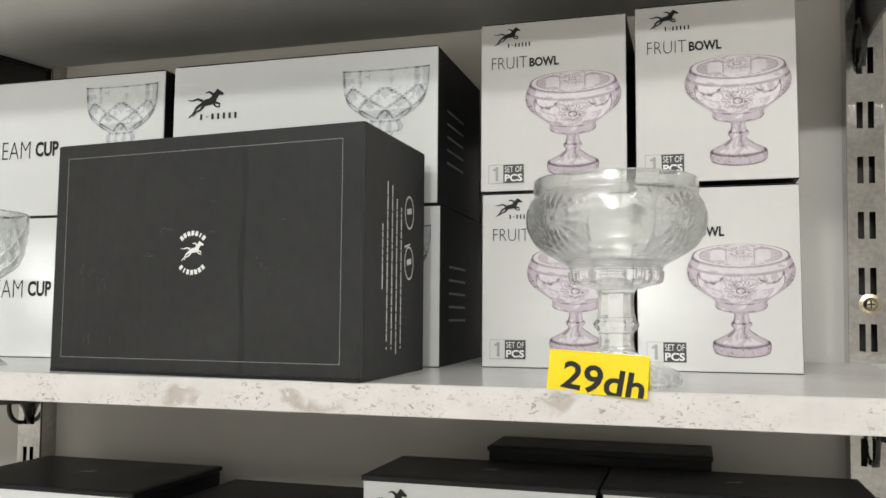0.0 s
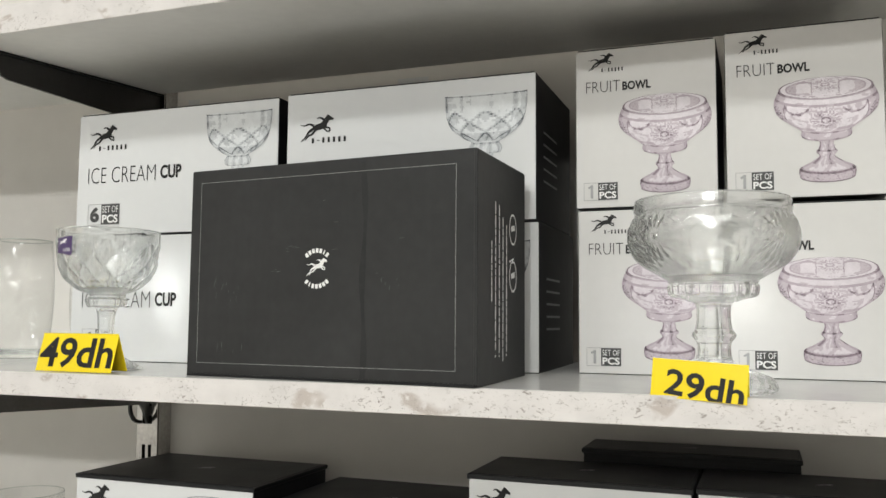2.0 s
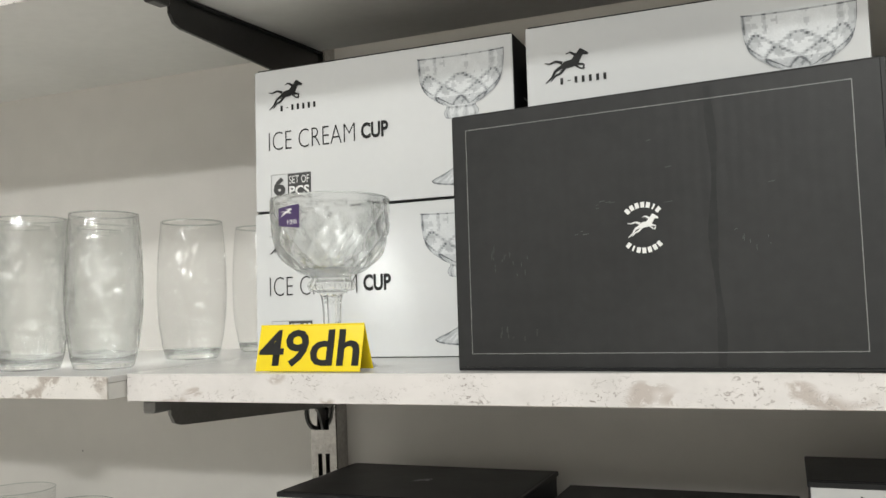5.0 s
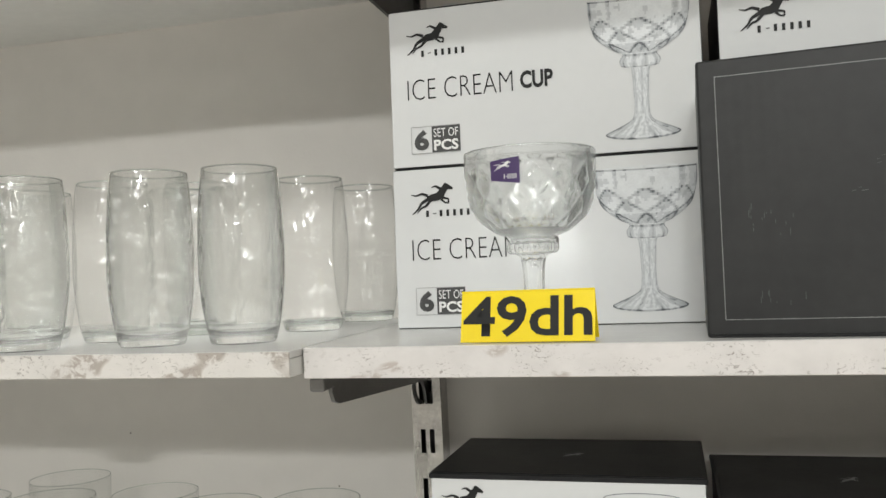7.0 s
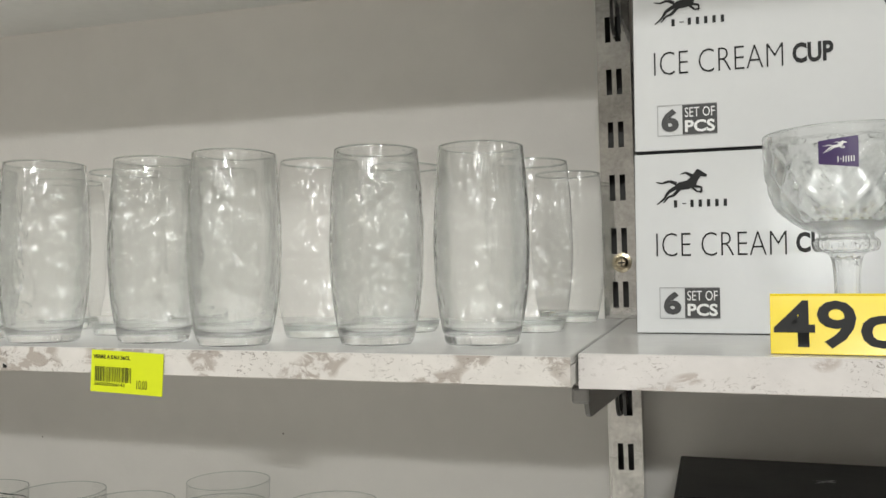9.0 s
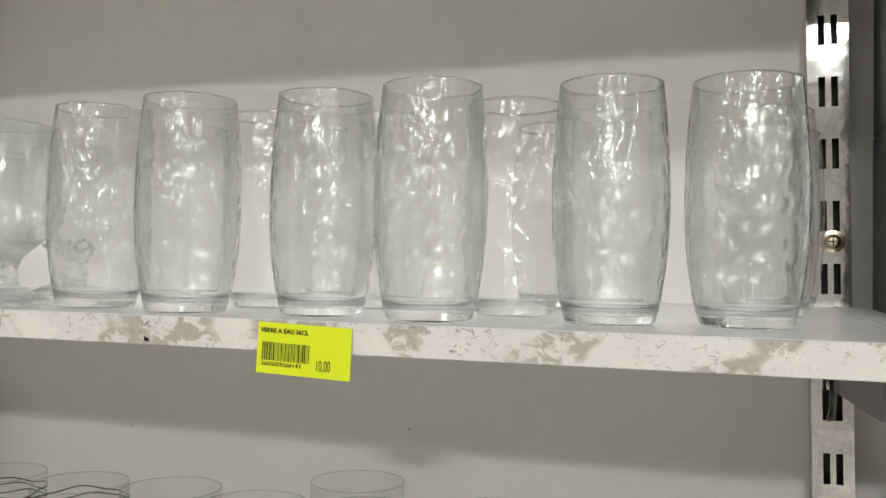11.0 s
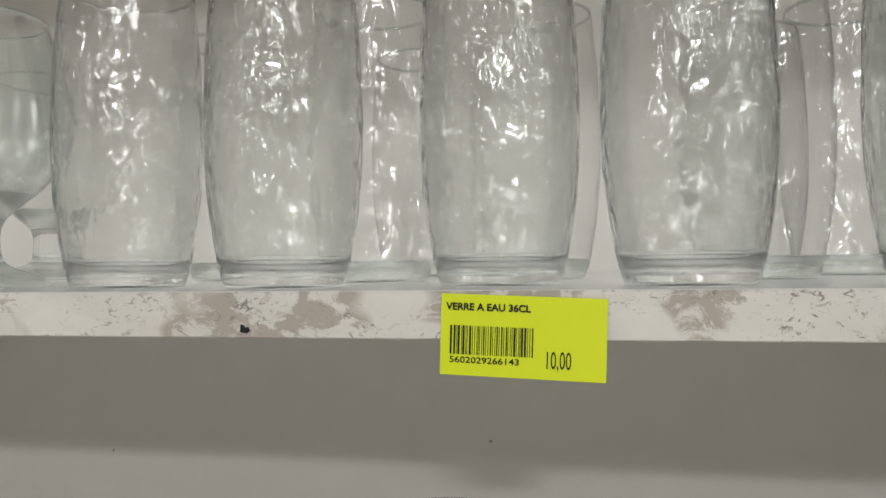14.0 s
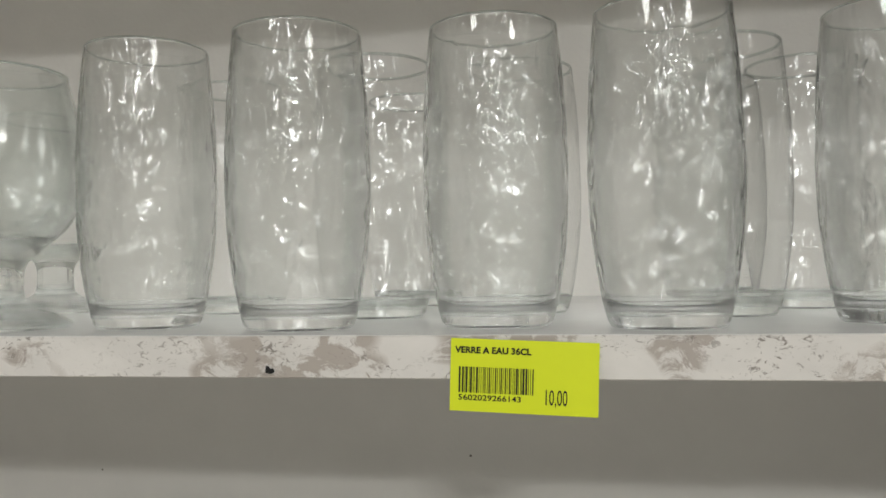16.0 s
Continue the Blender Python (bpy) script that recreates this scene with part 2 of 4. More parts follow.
BLOWN = glass("clear_embossed_glass", (0.975, 0.98, 0.977), 0.6, 115, 0.35, straight=0.08, shine=0.06)
INSIDE = glass("clear_inner_glass", (0.985, 0.99, 0.987), straight=0.12, shine=0.0)
CLEAR2 = glass("clear_smooth_glass", (0.985, 0.997, 0.992), straight=0.2, shine=0.02)
# For linings added inside cup and bowl to cast a pale shadow.
SHADOW_LINING = thin_glass("shadow_lining_glass", (0.97, 0.973, 0.972))
CUT = glass("cut_pressed_glass", (0.995, 1.0, 0.997), 0.1, 120, ior=1.46, straight=0.25, shine=0.02)

# ---------------- helpers ----------------


def part(name, bm, mat, parent=None, label="", smooth=False):
    me = bpy.data.meshes.new(name)
    bm.to_mesh(me)
    bm.free()
    me.materials.append(mat)
    if smooth:
        me.polygons.foreach_set("use_smooth", [True] * len(me.polygons))
    ob = new(name, me)
    if parent is not None:
        ob.parent = parent
    if label:
        ob["label"] = label
    if name in ("brand_shape", "brand_strip", "line_art", "picture_shading", "picture_highlight", "barcode", "words", "dotted_border", "print_row"):
        ob["kind"] = "stuff"
    return ob


def empty(name, m, label="", category="", group="", kind=""):
    e = new(name)
    e.matrix_world = m
    return tagged(e, label, category, group, kind)


def block(x0, x1, y0, y1, z0, z1, bevel=0.0, segs=2):
    bm = bmesh.new()
    bmesh.ops.create_cube(bm, size=1)
    for v in bm.verts:
        v.co = ((x0 + x1) / 2 + v.co.x * (x1 - x0), (y0 + y1) / 2 + v.co.y * (y1 - y0), (z0 + z1) / 2 + v.co.z * (z1 - z0))
    if bevel:
        bmesh.ops.bevel(bm, geom=bm.edges[:], offset=bevel, segments=segs, profile=0.5, affect="EDGES")
    return bm


def add_poly(bm, pts, y=0.0):
    """A flat face in the xz plane that faces -y."""
    a = sum(p[0] * q[1] - q[0] * p[1] for p, q in zip(pts, pts[1:] + pts[:1]))
    if a < 0:
        pts = pts[::-1]
    return bm.faces.new([bm.verts.new((p[0], y, p[1])) for p in pts])


def add_stroke(bm, a, b, w, y=0.0, w2=None):
    w2 = w if w2 is None else w2
    d = Vector((b[0] - a[0], b[1] - a[1]))
    if d.length < 1e-7:
        return
    n = Vector((-d.y, d.x)).normalized()
    add_poly(bm, [(a[0] + n.x * w / 2, a[1] + n.y * w / 2), (b[0] + n.x * w2 / 2, b[1] + n.y * w2 / 2),
                  (b[0] - n.x * w2 / 2, b[1] - n.y * w2 / 2), (a[0] - n.x * w / 2, a[1] - n.y * w / 2)], y)


def add_path(bm, pts, w, y=0.0):
    for a, b in zip(pts, pts[1:]):
        add_stroke(bm, a, b, w, y)


def add_ellipse(bm, cx, cz, rx, rz, w, y=0.0, n=40, a0=0.0, a1=2 * math.pi):
    add_path(bm, [(cx + rx * math.cos(a0 + (a1 - a0) * i / n), cz + rz * math.sin(a0 + (a1 - a0) * i / n)) for i in range(n + 1)], w, y)


def text_bm(words, x0, x1, z0, z1, y=0.0, bold=0.0):
    """Words of the built-in font, fitted to a rectangle of the xz plane."""
    cu = bpy.data.curves.new("words", "FONT")
    cu.body, cu.offset, cu.resolution_u = words, bold, 3
    ob = bpy.data.objects.new("words", cu)
    scene.collection.objects.link(ob)
    bpy.context.view_layer.update()
    me = bpy.data.meshes.new_from_object(ob.evaluated_get(bpy.context.evaluated_depsgraph_get()))
    bpy.data.objects.remove(ob)
    bm = bmesh.new()
    bm.from_mesh(me)
    bpy.data.meshes.remove(me)
    xs, ys = [v.co.x for v in bm.verts], [v.co.y for v in bm.verts]
    ax, bx, ay, by = min(xs), max(xs), min(ys), max(ys)
    for v in bm.verts:
        v.co = (x0 + (v.co.x - ax) / (bx - ax) * (x1 - x0), y, z0 + (v.co.y - ay) / (by - ay) * (z1 - z0))
    return bm


def lathe(profile, n, shape=None):
    """A solid of revolution from a closed (r, z) profile that starts and ends on the axis."""
    bm = bmesh.new()
    rings = []
    for i, (r, z) in enumerate(profile):
        if r < 1e-6:
            rings.append([bm.verts.new((0, 0, z))])
            continue
        ring = []
        for k in range(n):
            a = 2 * math.pi * k / n
            rr, zz = shape(i, a, r, z) if shape else (r, z)
            ring.append(bm.verts.new((rr * math.cos(a), rr * math.sin(a), zz)))
        rings.append(ring)
    for a, b in zip(rings, rings[1:]):
        if len(a) == 1 and len(b) == 1:
            continue
        for k in range(n):
            j = (k + 1) % n
            if len(a) == 1:
                bm.faces.new((a[0], b[j], b[k]))
            elif len(b) == 1:
                bm.faces.new((a[k], a[j], b[0]))
            else:
                bm.faces.new((a[k], a[j], b[j], b[k]))
    bmesh.ops.recalc_face_normals(bm, faces=bm.faces[:])
    return bm


def curve(points, steps=6):
    """A smooth (r, z) line through the points."""
    out = []
    p = [points[0]] + list(points) + [points[-1]]
    for i in range(1, len(p) - 2):
        for s in range(steps):
            t = s / steps
            out.append(tuple(0.5 * (2 * p[i][k] + (p[i + 1][k] - p[i - 1][k]) * t + (2 * p[i - 1][k] - 5 * p[i][k] + 4 * p[i + 1][k] - p[i + 2][k]) * t * t
                                    + (3 * p[i][k] - p[i - 1][k] - 3 * p[i + 1][k] + p[i + 2][k]) * t ** 3) for k in (0, 1)))
    out.append(tuple(points[-1]))
    return out


# ---------------- room ----------------
WALL_Y, UP_Y = 0.888, 0.862
X0, X1, Y0, H = -5.0, 4.2, -8.2, 3.4
tagged(part("floor", block(X0, X1, Y0, WALL_Y, -0.1, 0.0), TILE), "beige tiled shop floor", "floor", kind="structure")
tagged(part("ceiling", block(X0, X1, Y0, WALL_Y, H, H + 0.1), CEIL), "white shop ceiling", "ceiling", kind="structure")
tagged(part("wall_north", block(X0 - 0.1, X1 + 0.1, WALL_Y, WALL_Y + 0.1, -0.1, H + 0.1), WALL), "greige painted wall behind the shelves", "wall", kind="structure")
tagged(part("wall_south", block(X0 - 0.1, X1 + 0.1, Y0 - 0.1, Y0, -0.1, H + 0.1), ROOM), "plain pale shop wall", "wall", kind="structure")
tagged(part("wall_west", block(X0 - 0.1, X0, Y0, WALL_Y, -0.1, H + 0.1), ROOM), "plain pale shop wall", "wall", kind="structure")
tagged(part("wall_east", block(X1, X1 + 0.1, Y0, WALL_Y, -0.1, H + 0.1), ROOM), "plain pale shop wall", "wall", kind="structure")

# ---------------- shelving ----------------
SLOPE = 0.02


def zr(y):
    return 1.4060 + SLOPE * (y - 0.546)


def zl(y):
    return 1.4055 + SLOPE * (y - 0.526)


LOW = 1.125


def upright(x, screws, lean):
    e = empty("shelf_upright", pose(x, UP_Y, 1.5, 0, lean, 0) @ pose(0, 0, -1.5), "slotted chrome steel upright screwed to the wall", "upright", "shelf uprights")
    bm = bmesh.new()
    xs = [-0.016, -0.0075, -0.0022, 0.0022, 0.0075, 0.016]
    zs, z = [], 0.2463
    zs.append(z - 0.026)
    while z < 2.3:
        zs += [z - 0.0125, z + 0.0125]
        z += 0.0517
    zs.append(z)
    vs = [[bm.verts.new((a, 0, c)) for a in xs] for c in zs]
    for i in range(len(zs) - 1):
        for k in range(5):
            if i % 2 == 1 and k in (1, 3):
                continue
            bm.faces.new((vs[i][k], vs[i][k + 1], vs[i + 1][k + 1], vs[i + 1][k]))
    bm.normal_update()
    bmesh.ops.solidify(bm, geom=bm.faces[:], thickness=-0.0015)
    bmesh.ops.recalc_face_normals(bm, faces=bm.faces[:])
    part("slotted_face", bm, CHROME, e)
    for s in (-1, 1):
        part("side_flange", block(min(s * 0.016, s * 0.0145), max(s * 0.016, s * 0.0145), 0.0015, WALL_Y - UP_Y, zs[0], zs[-1]), CHROME, e)
    # Black sheet behind the slots stands in for the channel's inner shade.
    part("back_channel", block(-0.0145, 0.0145, 0.021, 0.0225, zs[0], zs[-1]), BLACK_METAL, e, "black sheet standing in for shade inside the channel")
    for sz in screws:
        bm = lathe([(0, -0.0035), (0.0035, -0.0033), (0.0055, -0.0018), (0.0062, -0.0004), (0.0095, 0.0002), (0.0098, 0.0016), (0, 0.0016)], 20)
        bmesh.ops.rotate(bm, verts=bm.verts[:], cent=(0, 0, 0), matrix=Matrix.Rotation(radians(-90), 3, "X"))
        bmesh.ops.translate(bm, verts=bm.verts[:], vec=(0.002, -0.0018, sz))
        sc = part("screw", bm, BRASS, e, "brass cross-head screw")
        bm = bmesh.new()
        add_stroke(bm, (-0.0035, 0), (0.0035, 0), 0.001)
        add_stroke(bm, (0, -0.0035), (0, 0.0035), 0.001, -0.0001)
        bmesh.ops.translate(bm, verts=bm.verts[:], vec=(0.002, -0.0055, sz))
        part("cross_slot", bm, INK, sc)
    return e


for ux, lean in ((-1.724, -1.5), (-0.7725, -0.9), (0.155, 1.0), (1.08, 0.0)):
    upright(ux, (1.466, 0.9), lean)


def board(name, x0, x1, y0, z_front, thick, slope, edge_mat, label):
    """A shelf board that leans forward a little, with foil on its front edge."""
    e = empty(name, pose(0, y0, z_front, math.degrees(math.atan(slope)), 0, 0), label, "shelf", "shelves")
    depth = UP_Y - 0.004 - y0
    part("board_top", block(x0, x1, 0.0015, depth, -thick * 0.3, 0, 0.0008, 1), BOARD, e, "white melamine top")
    part("board_core", block(x0, x1, 0.0015, depth, -thick, -thick * 0.3 - 0.0001), UNDER, e, "grey underside")
    part("front_edge", block(x0, x1, 0, 0.0013, -thick, -0.0002, 0.0004, 1), edge_mat, e, "worn chipped white edge foil")
    return e


board("shelf_board", -0.766, 0.153, 0.546, zr(0.546), 0.0215, SLOPE, EDGE_R, "white shelf board with a scuffed mottled edge")
board("shelf_board", -1.716, -0.7675, 0.526, zl(0.526), 0.0178, SLOPE, EDGE_L, "white shelf board with a torn stained edge")
board("shelf_board", -2.65, -1.7175, 0.526, zl(0.526), 0.0178, SLOPE, EDGE_L, "white shelf board with a torn stained edge")
board("shelf_board", 0.1545, 1.08, 0.546, zr(0.546), 0.0215, SLOPE, EDGE_R, "white shelf board with a scuffed mottled edge")
for a, b in ((-0.766, 0.153), (-2.65, -1.7175), (-1.716, -0.7675), (0.1545, 1.08)):
    board("shelf_board", a, b, 0.550, 1.761, 0.028, 0.075, EDGE_R, "white upper shelf board seen from below")
    board("shelf_board", a, b, 0.53, LOW, 0.02, 0.0, EDGE_L, "white lower shelf board")


def bracket(x, ztop, slope, mat, label):
    """A tapered steel arm with a rounded front, a top flange and hooks."""
    e = empty("shelf_bracket", pose(x, UP_Y, ztop, math.degrees(math.atan(slope)), 0, 0), label, "bracket", "shelf brackets")
    out = [(-0.262, -0.004), (-0.262, -0.017), (-0.257, -0.025), (-0.248, -0.028), (-0.02, -0.044), (-0.014, -0.05), (-0.006, -0.068), (-0.001, -0.072), (-0.001, -0.002), (-0.262, -0.002)]
    bm = bmesh.new()
    f = bm.faces.new([bm.verts.new((0.0015, y, z)) for y, z in out])
    bm.normal_update()
    bmesh.ops.solidify(bm, geom=[f], thickness=0.003)
    bmesh.ops.recalc_face_normals(bm, faces=bm.faces[:])
    part("arm", bm, mat, e)
    part("top_flange", block(-0.007, 0.007, -0.285, -0.002, -0.002, -0.0003), mat, e)
    part("front_clip", block(-0.006, 0.006, -0.288, -0.266, -0.013, -0.0022, 0.002), mat, e)
    for k in (0, 1):
        part("hook", block(-0.0015, 0.0015, -0.001, 0.012, -0.03 - 0.03 * k, -0.018 - 0.03 * k, 0.001, 1), mat, e)
    bm = bmesh.new()
    faces = []
    for k in range(12):
        p, q = radians(95 + 15 * k), radians(95 + 15 * (k + 1))
        faces.append(bm.faces.new([bm.verts.new((-0.006, -0.010 + rr * math.cos(t), -0.046 + rr * math.sin(t))) for rr, t in ((0.019, p), (0.019, q), (0.0235, q), (0.0235, p))]))
    bmesh.ops.remove_doubles(bm, verts=bm.verts[:], dist=1e-5)
    bm.normal_update()
    bmesh.ops.solidify(bm, geom=bm.faces[:], thickness=0.003)
    bmesh.ops.recalc_face_normals(bm, faces=bm.faces[:])
    part("spring_clip", bm, BLACK_METAL, e, "curved black clip")
    return e


for bx in (-1.722, -0.772, 0.155):
    bracket(bx + 0.003, zr(UP_Y) - 0.0225, SLOPE, STEEL, "grey steel bracket under the shelf")
    bracket(bx + 0.003, 1.761 - 0.0285 + 0.075 * (UP_Y - 0.55), 0.075, BLACK_METAL, "black steel bracket under the upper shelf")
    bracket(bx + 0.003, LOW - 0.0205, 0.0, STEEL, "grey steel bracket under the lower shelf")

# ---------------- printed boxes ----------------


def brand_mark(bm, x, z, w, h):
    """The maker's mark as a plain leaping shape with a tail."""
    def P(u, v):
        return (x + u * w, z + v * h)
    body = [(0.34, 0.50), (0.45, 0.62), (0.60, 0.66), (0.70, 0.80), (0.80, 0.97), (0.86, 0.93), (0.99, 0.80), (0.97, 0.74), (0.86, 0.76), (0.80, 0.62), (0.76, 0.48), (0.62, 0.42), (0.46, 0.40)]
    add_poly(bm, [P(*p) for p in body])
    for pts, a, b in (([(0.42, 0.50), (0.24, 0.36), (0.16, 0.18), (0.02, 0.02)], 0.12, 0.03), ([(0.46, 0.44), (0.34, 0.26), (0.24, 0.22), (0.14, 0.06)], 0.10, 0.03),
                      ([(0.74, 0.50), (0.88, 0.46), (0.86, 0.30)], 0.08, 0.03), ([(0.70, 0.46), (0.80, 0.34), (0.90, 0.36)], 0.07, 0.03),
                      ([(0.40, 0.58), (0.26, 0.66), (0.12, 0.60), (0.0, 0.64)], 0.10, 0.02), ([(0.70, 0.78), (0.58, 0.88), (0.48, 0.84)], 0.10, 0.02)):
        n = len(pts) - 1
        for i in range(n):
            wa, wb = a + (b - a) * i / n, a + (b - a) * (i + 1) / n
            add_stroke(bm, P(*pts[i]), P(*pts[i + 1]), wa * h, -0.00003 * (i + 1), wb * h)


def brand_bars(bm, x0, x1, z0, z1):
    """The maker's name as plain bars."""
    n, wd = 7, (x1 - x0) / 7
    for i in range(n):
        a = x0 + i * wd + wd * 0.16
        if i == 1:
            add_poly(bm, [(a, (z0 + z1) / 2 - 0.0003), (a + wd * 0.5, (z0 + z1) / 2 - 0.0003), (a + wd * 0.5, (z0 + z1) / 2 + 0.0003), (a, (z0 + z1) / 2 + 0.0003)])
        else:
            add_poly(bm, [(a, z0), (a + wd * 0.40, z0), (a + wd * 0.40, z1), (a, z1)])


def count_badge(parent, x0, z0, w, h, digit, mats):
    """A framed number beside a dark square with two lines of words."""
    bm = bmesh.new()
    t = h * 0.025
    for a, b in (((x0, z0), (x0 + w, z0)), ((x0, z0 + h), (x0 + w, z0 + h)), ((x0, z0), (x0, z0 + h))):
        add_stroke(bm, a, b, t, -0.0006)
    part("badge_frame", bm, FAINT_INK, parent)
    bm = bmesh.new()
    add_poly(bm, [(x0 + w * 0.42, z0), (x0 + w, z0), (x0 + w, z0 + h), (x0 + w * 0.42, z0 + h)], -0.0005)
    sq = part("badge_square", bm, GREY_INK, parent, "dark square")
    part("badge_line", text_bm("SET OF", x0 + w * 0.46, x0 + w * 0.96, z0 + h * 0.58, z0 + h * 0.90, -0.0008), WHITE_INK, sq)
    part("badge_line", text_bm("PCS", x0 + w * 0.46, x0 + w * 0.96, z0 + h * 0.08, z0 + h * 0.48, -0.0008, 0.03), WHITE_INK, sq)
    if digit == "1":
        bm = bmesh.new()
        add_stroke(bm, (x0 + w * 0.235, z0 + h * 0.12), (x0 + w * 0.235, z0 + h * 0.88), w * 0.075, -0.0007)
        add_stroke(bm, (x0 + w * 0.265, z0 + h * 0.84), (x0 + w * 0.13, z0 + h * 0.70), w * 0.06, -0.00075)
        part("badge_number", bm, mats, parent)
        return
    part("badge_number", text_bm(digit, x0 + w * (0.06 if digit == "6" else 0.14), x0 + w * (0.36 if digit == "6" else 0.27), z0 + h * 0.12, z0 + h * 0.88, -0.0007, 0.045), mats, parent)


def tone_print(pic_name, label, parent, cx, prof, mats, tone, k_low, k_high, inside=None, n=96):
    """A printed glass seen a little from above, built up from small flat cells of a few ink tones."""
    cells = [bmesh.new() for _ in mats]
    z_lo, z_hi = prof[0][1], prof[-1][1]

    def ink(v):
        return max(0, min(len(mats) - 1, int(v * len(mats))))

    for k in range(len(prof) - 1):
        (ra, za), (rb, zb) = prof[k], prof[k + 1]
        va, vb = (za - z_lo) / (z_hi - z_lo), (zb - z_lo) / (z_hi - z_lo)
        da, db = ra * (k_low + (k_high - k_low) * va), rb * (k_low + (k_high - k_low) * vb)
        y = -0.0003 - 0.0003 * k / len(prof)
        for i in range(n):
            t0, t1 = -math.pi / 2 + math.pi * i / n, -math.pi / 2 + math.pi * (i + 1) / n
            q = ink(tone((t0 + t1) / 2, (va + vb) / 2))
            add_poly(cells[q], [(cx + ra * math.sin(t0), za - da * math.cos(t0)), (cx + ra * math.sin(t1), za - da * math.cos(t1)),
                                (cx + rb * math.sin(t1), zb - db * math.cos(t1)), (cx + rb * math.sin(t0), zb - db * math.cos(t0))], y)
    r, zc = prof[-1]
    d = r * k_high
    rows = 24 if inside else 3
    for k in range(rows):
        wa, wb = -1 + 2 * k / rows, -1 + 2 * (k + 1) / rows
        ua, ub = math.sqrt(1 - wa * wa), math.sqrt(1 - wb * wb)
        for i in range(n):
            f0, f1 = -1 + 2 * i / n, -1 + 2 * (i + 1) / n
            q = ink(inside((f0 + f1) / 2 * (ua + ub) / 2, (wa + wb) / 2)) if inside else 0
            add_poly(cells[q], [(cx + r * ua * f0, zc + d * wa), (cx + r * ua * f1, zc + d * wa), (cx + r * ub * f1, zc + d * wb), (cx + r * ub * f0, zc + d * wb)], -0.00065)
    pic = part(pic_name, cells[0], mats[0], parent, label)
    for bm, m in zip(cells[1:], mats[1:]):
        part("picture_shading", bm, m, pic)
    return pic


def goblet_print(parent, cx, z0, h, r):
    """A printed picture of a stemmed glass cup with cut diamonds."""
    prof = curve([(0.72 * r, 0.035 * h), (0.70 * r, 0.05 * h), (0.34 * r, 0.105 * h), (0.185 * r, 0.145 * h), (0.145 * r, 0.22 * h), (0.15 * r, 0.34 * h), (0.19 * r, 0.49 * h), (0.36 * r, 0.505 * h), (0.40 * r, 0.545 * h),
                  (0.34 * r, 0.59 * h), (0.55 * r, 0.63 * h), (0.86 * r, 0.72 * h), (0.98 * r, 0.85 * h), (1.0 * r, 0.98 * h)], 8)
    prof = [(a, z0 + b) for a, b in prof]

    def tone(th, v):
        e = abs(math.sin(th))
        smear = noise.noise((th * 9, v * 16, 4.0))
        t = 0.16 + 0.45 * e ** 9 + 0.14 * noise.noise((th * 4, v * 30, 1.0)) + 0.15 * smear
        if 0.60 < v < 0.87:
            w = (v - 0.60) / 0.27
            a, b = 3.6 * th / math.pi + 1.5 * w + 0.5, 3.6 * th / math.pi - 1.5 * w + 0.5
            fa, fb = a - math.floor(a), b - math.floor(b)
            edge = min(fa, 1 - fa, fb, 1 - fb)
            t += 0.48 * max(0, 1 - edge / 0.11)
            t += 0.20 if fa > 0.5 > fb else (-0.10 if fa < 0.5 < fb else 0.0)
            if v < 0.68:
                t += 0.16 + 0.5 * max(0, noise.noise((th * 16, v * 90, 2.0)))
        if v >= 0.86:
            t += 0.7 * max(0, math.sin(9 * th + 0.6) - 0.55) * (e > 0.55) - 0.06
            t += 0.45 * (v > 0.985)
        if v < 0.13:
            t += 0.5 * max(0, noise.noise((th * 7, v * 50, 6.0))) + 0.40 * (v < 0.012) + 0.25 * abs(math.sin(5 * th)) ** 14
        if 0.15 < v < 0.49:
            t += 0.5 * max(0, math.sin(7 * th + 0.8) - 0.5) + 0.04
        if 0.49 < v < 0.59:
            t += 0.32 * abs(math.sin(5 * th)) ** 6 + 0.25 * (v < 0.505) + 0.22 * (v > 0.575)
        return t
    tone_print("cup_picture", "printed picture of a cut glass cup", parent, cx, prof, (PIC_FILL, PIC_PALE, PIC_LIGHT, PIC_MID, PIC_DARK), tone, 0.16, 0.03)


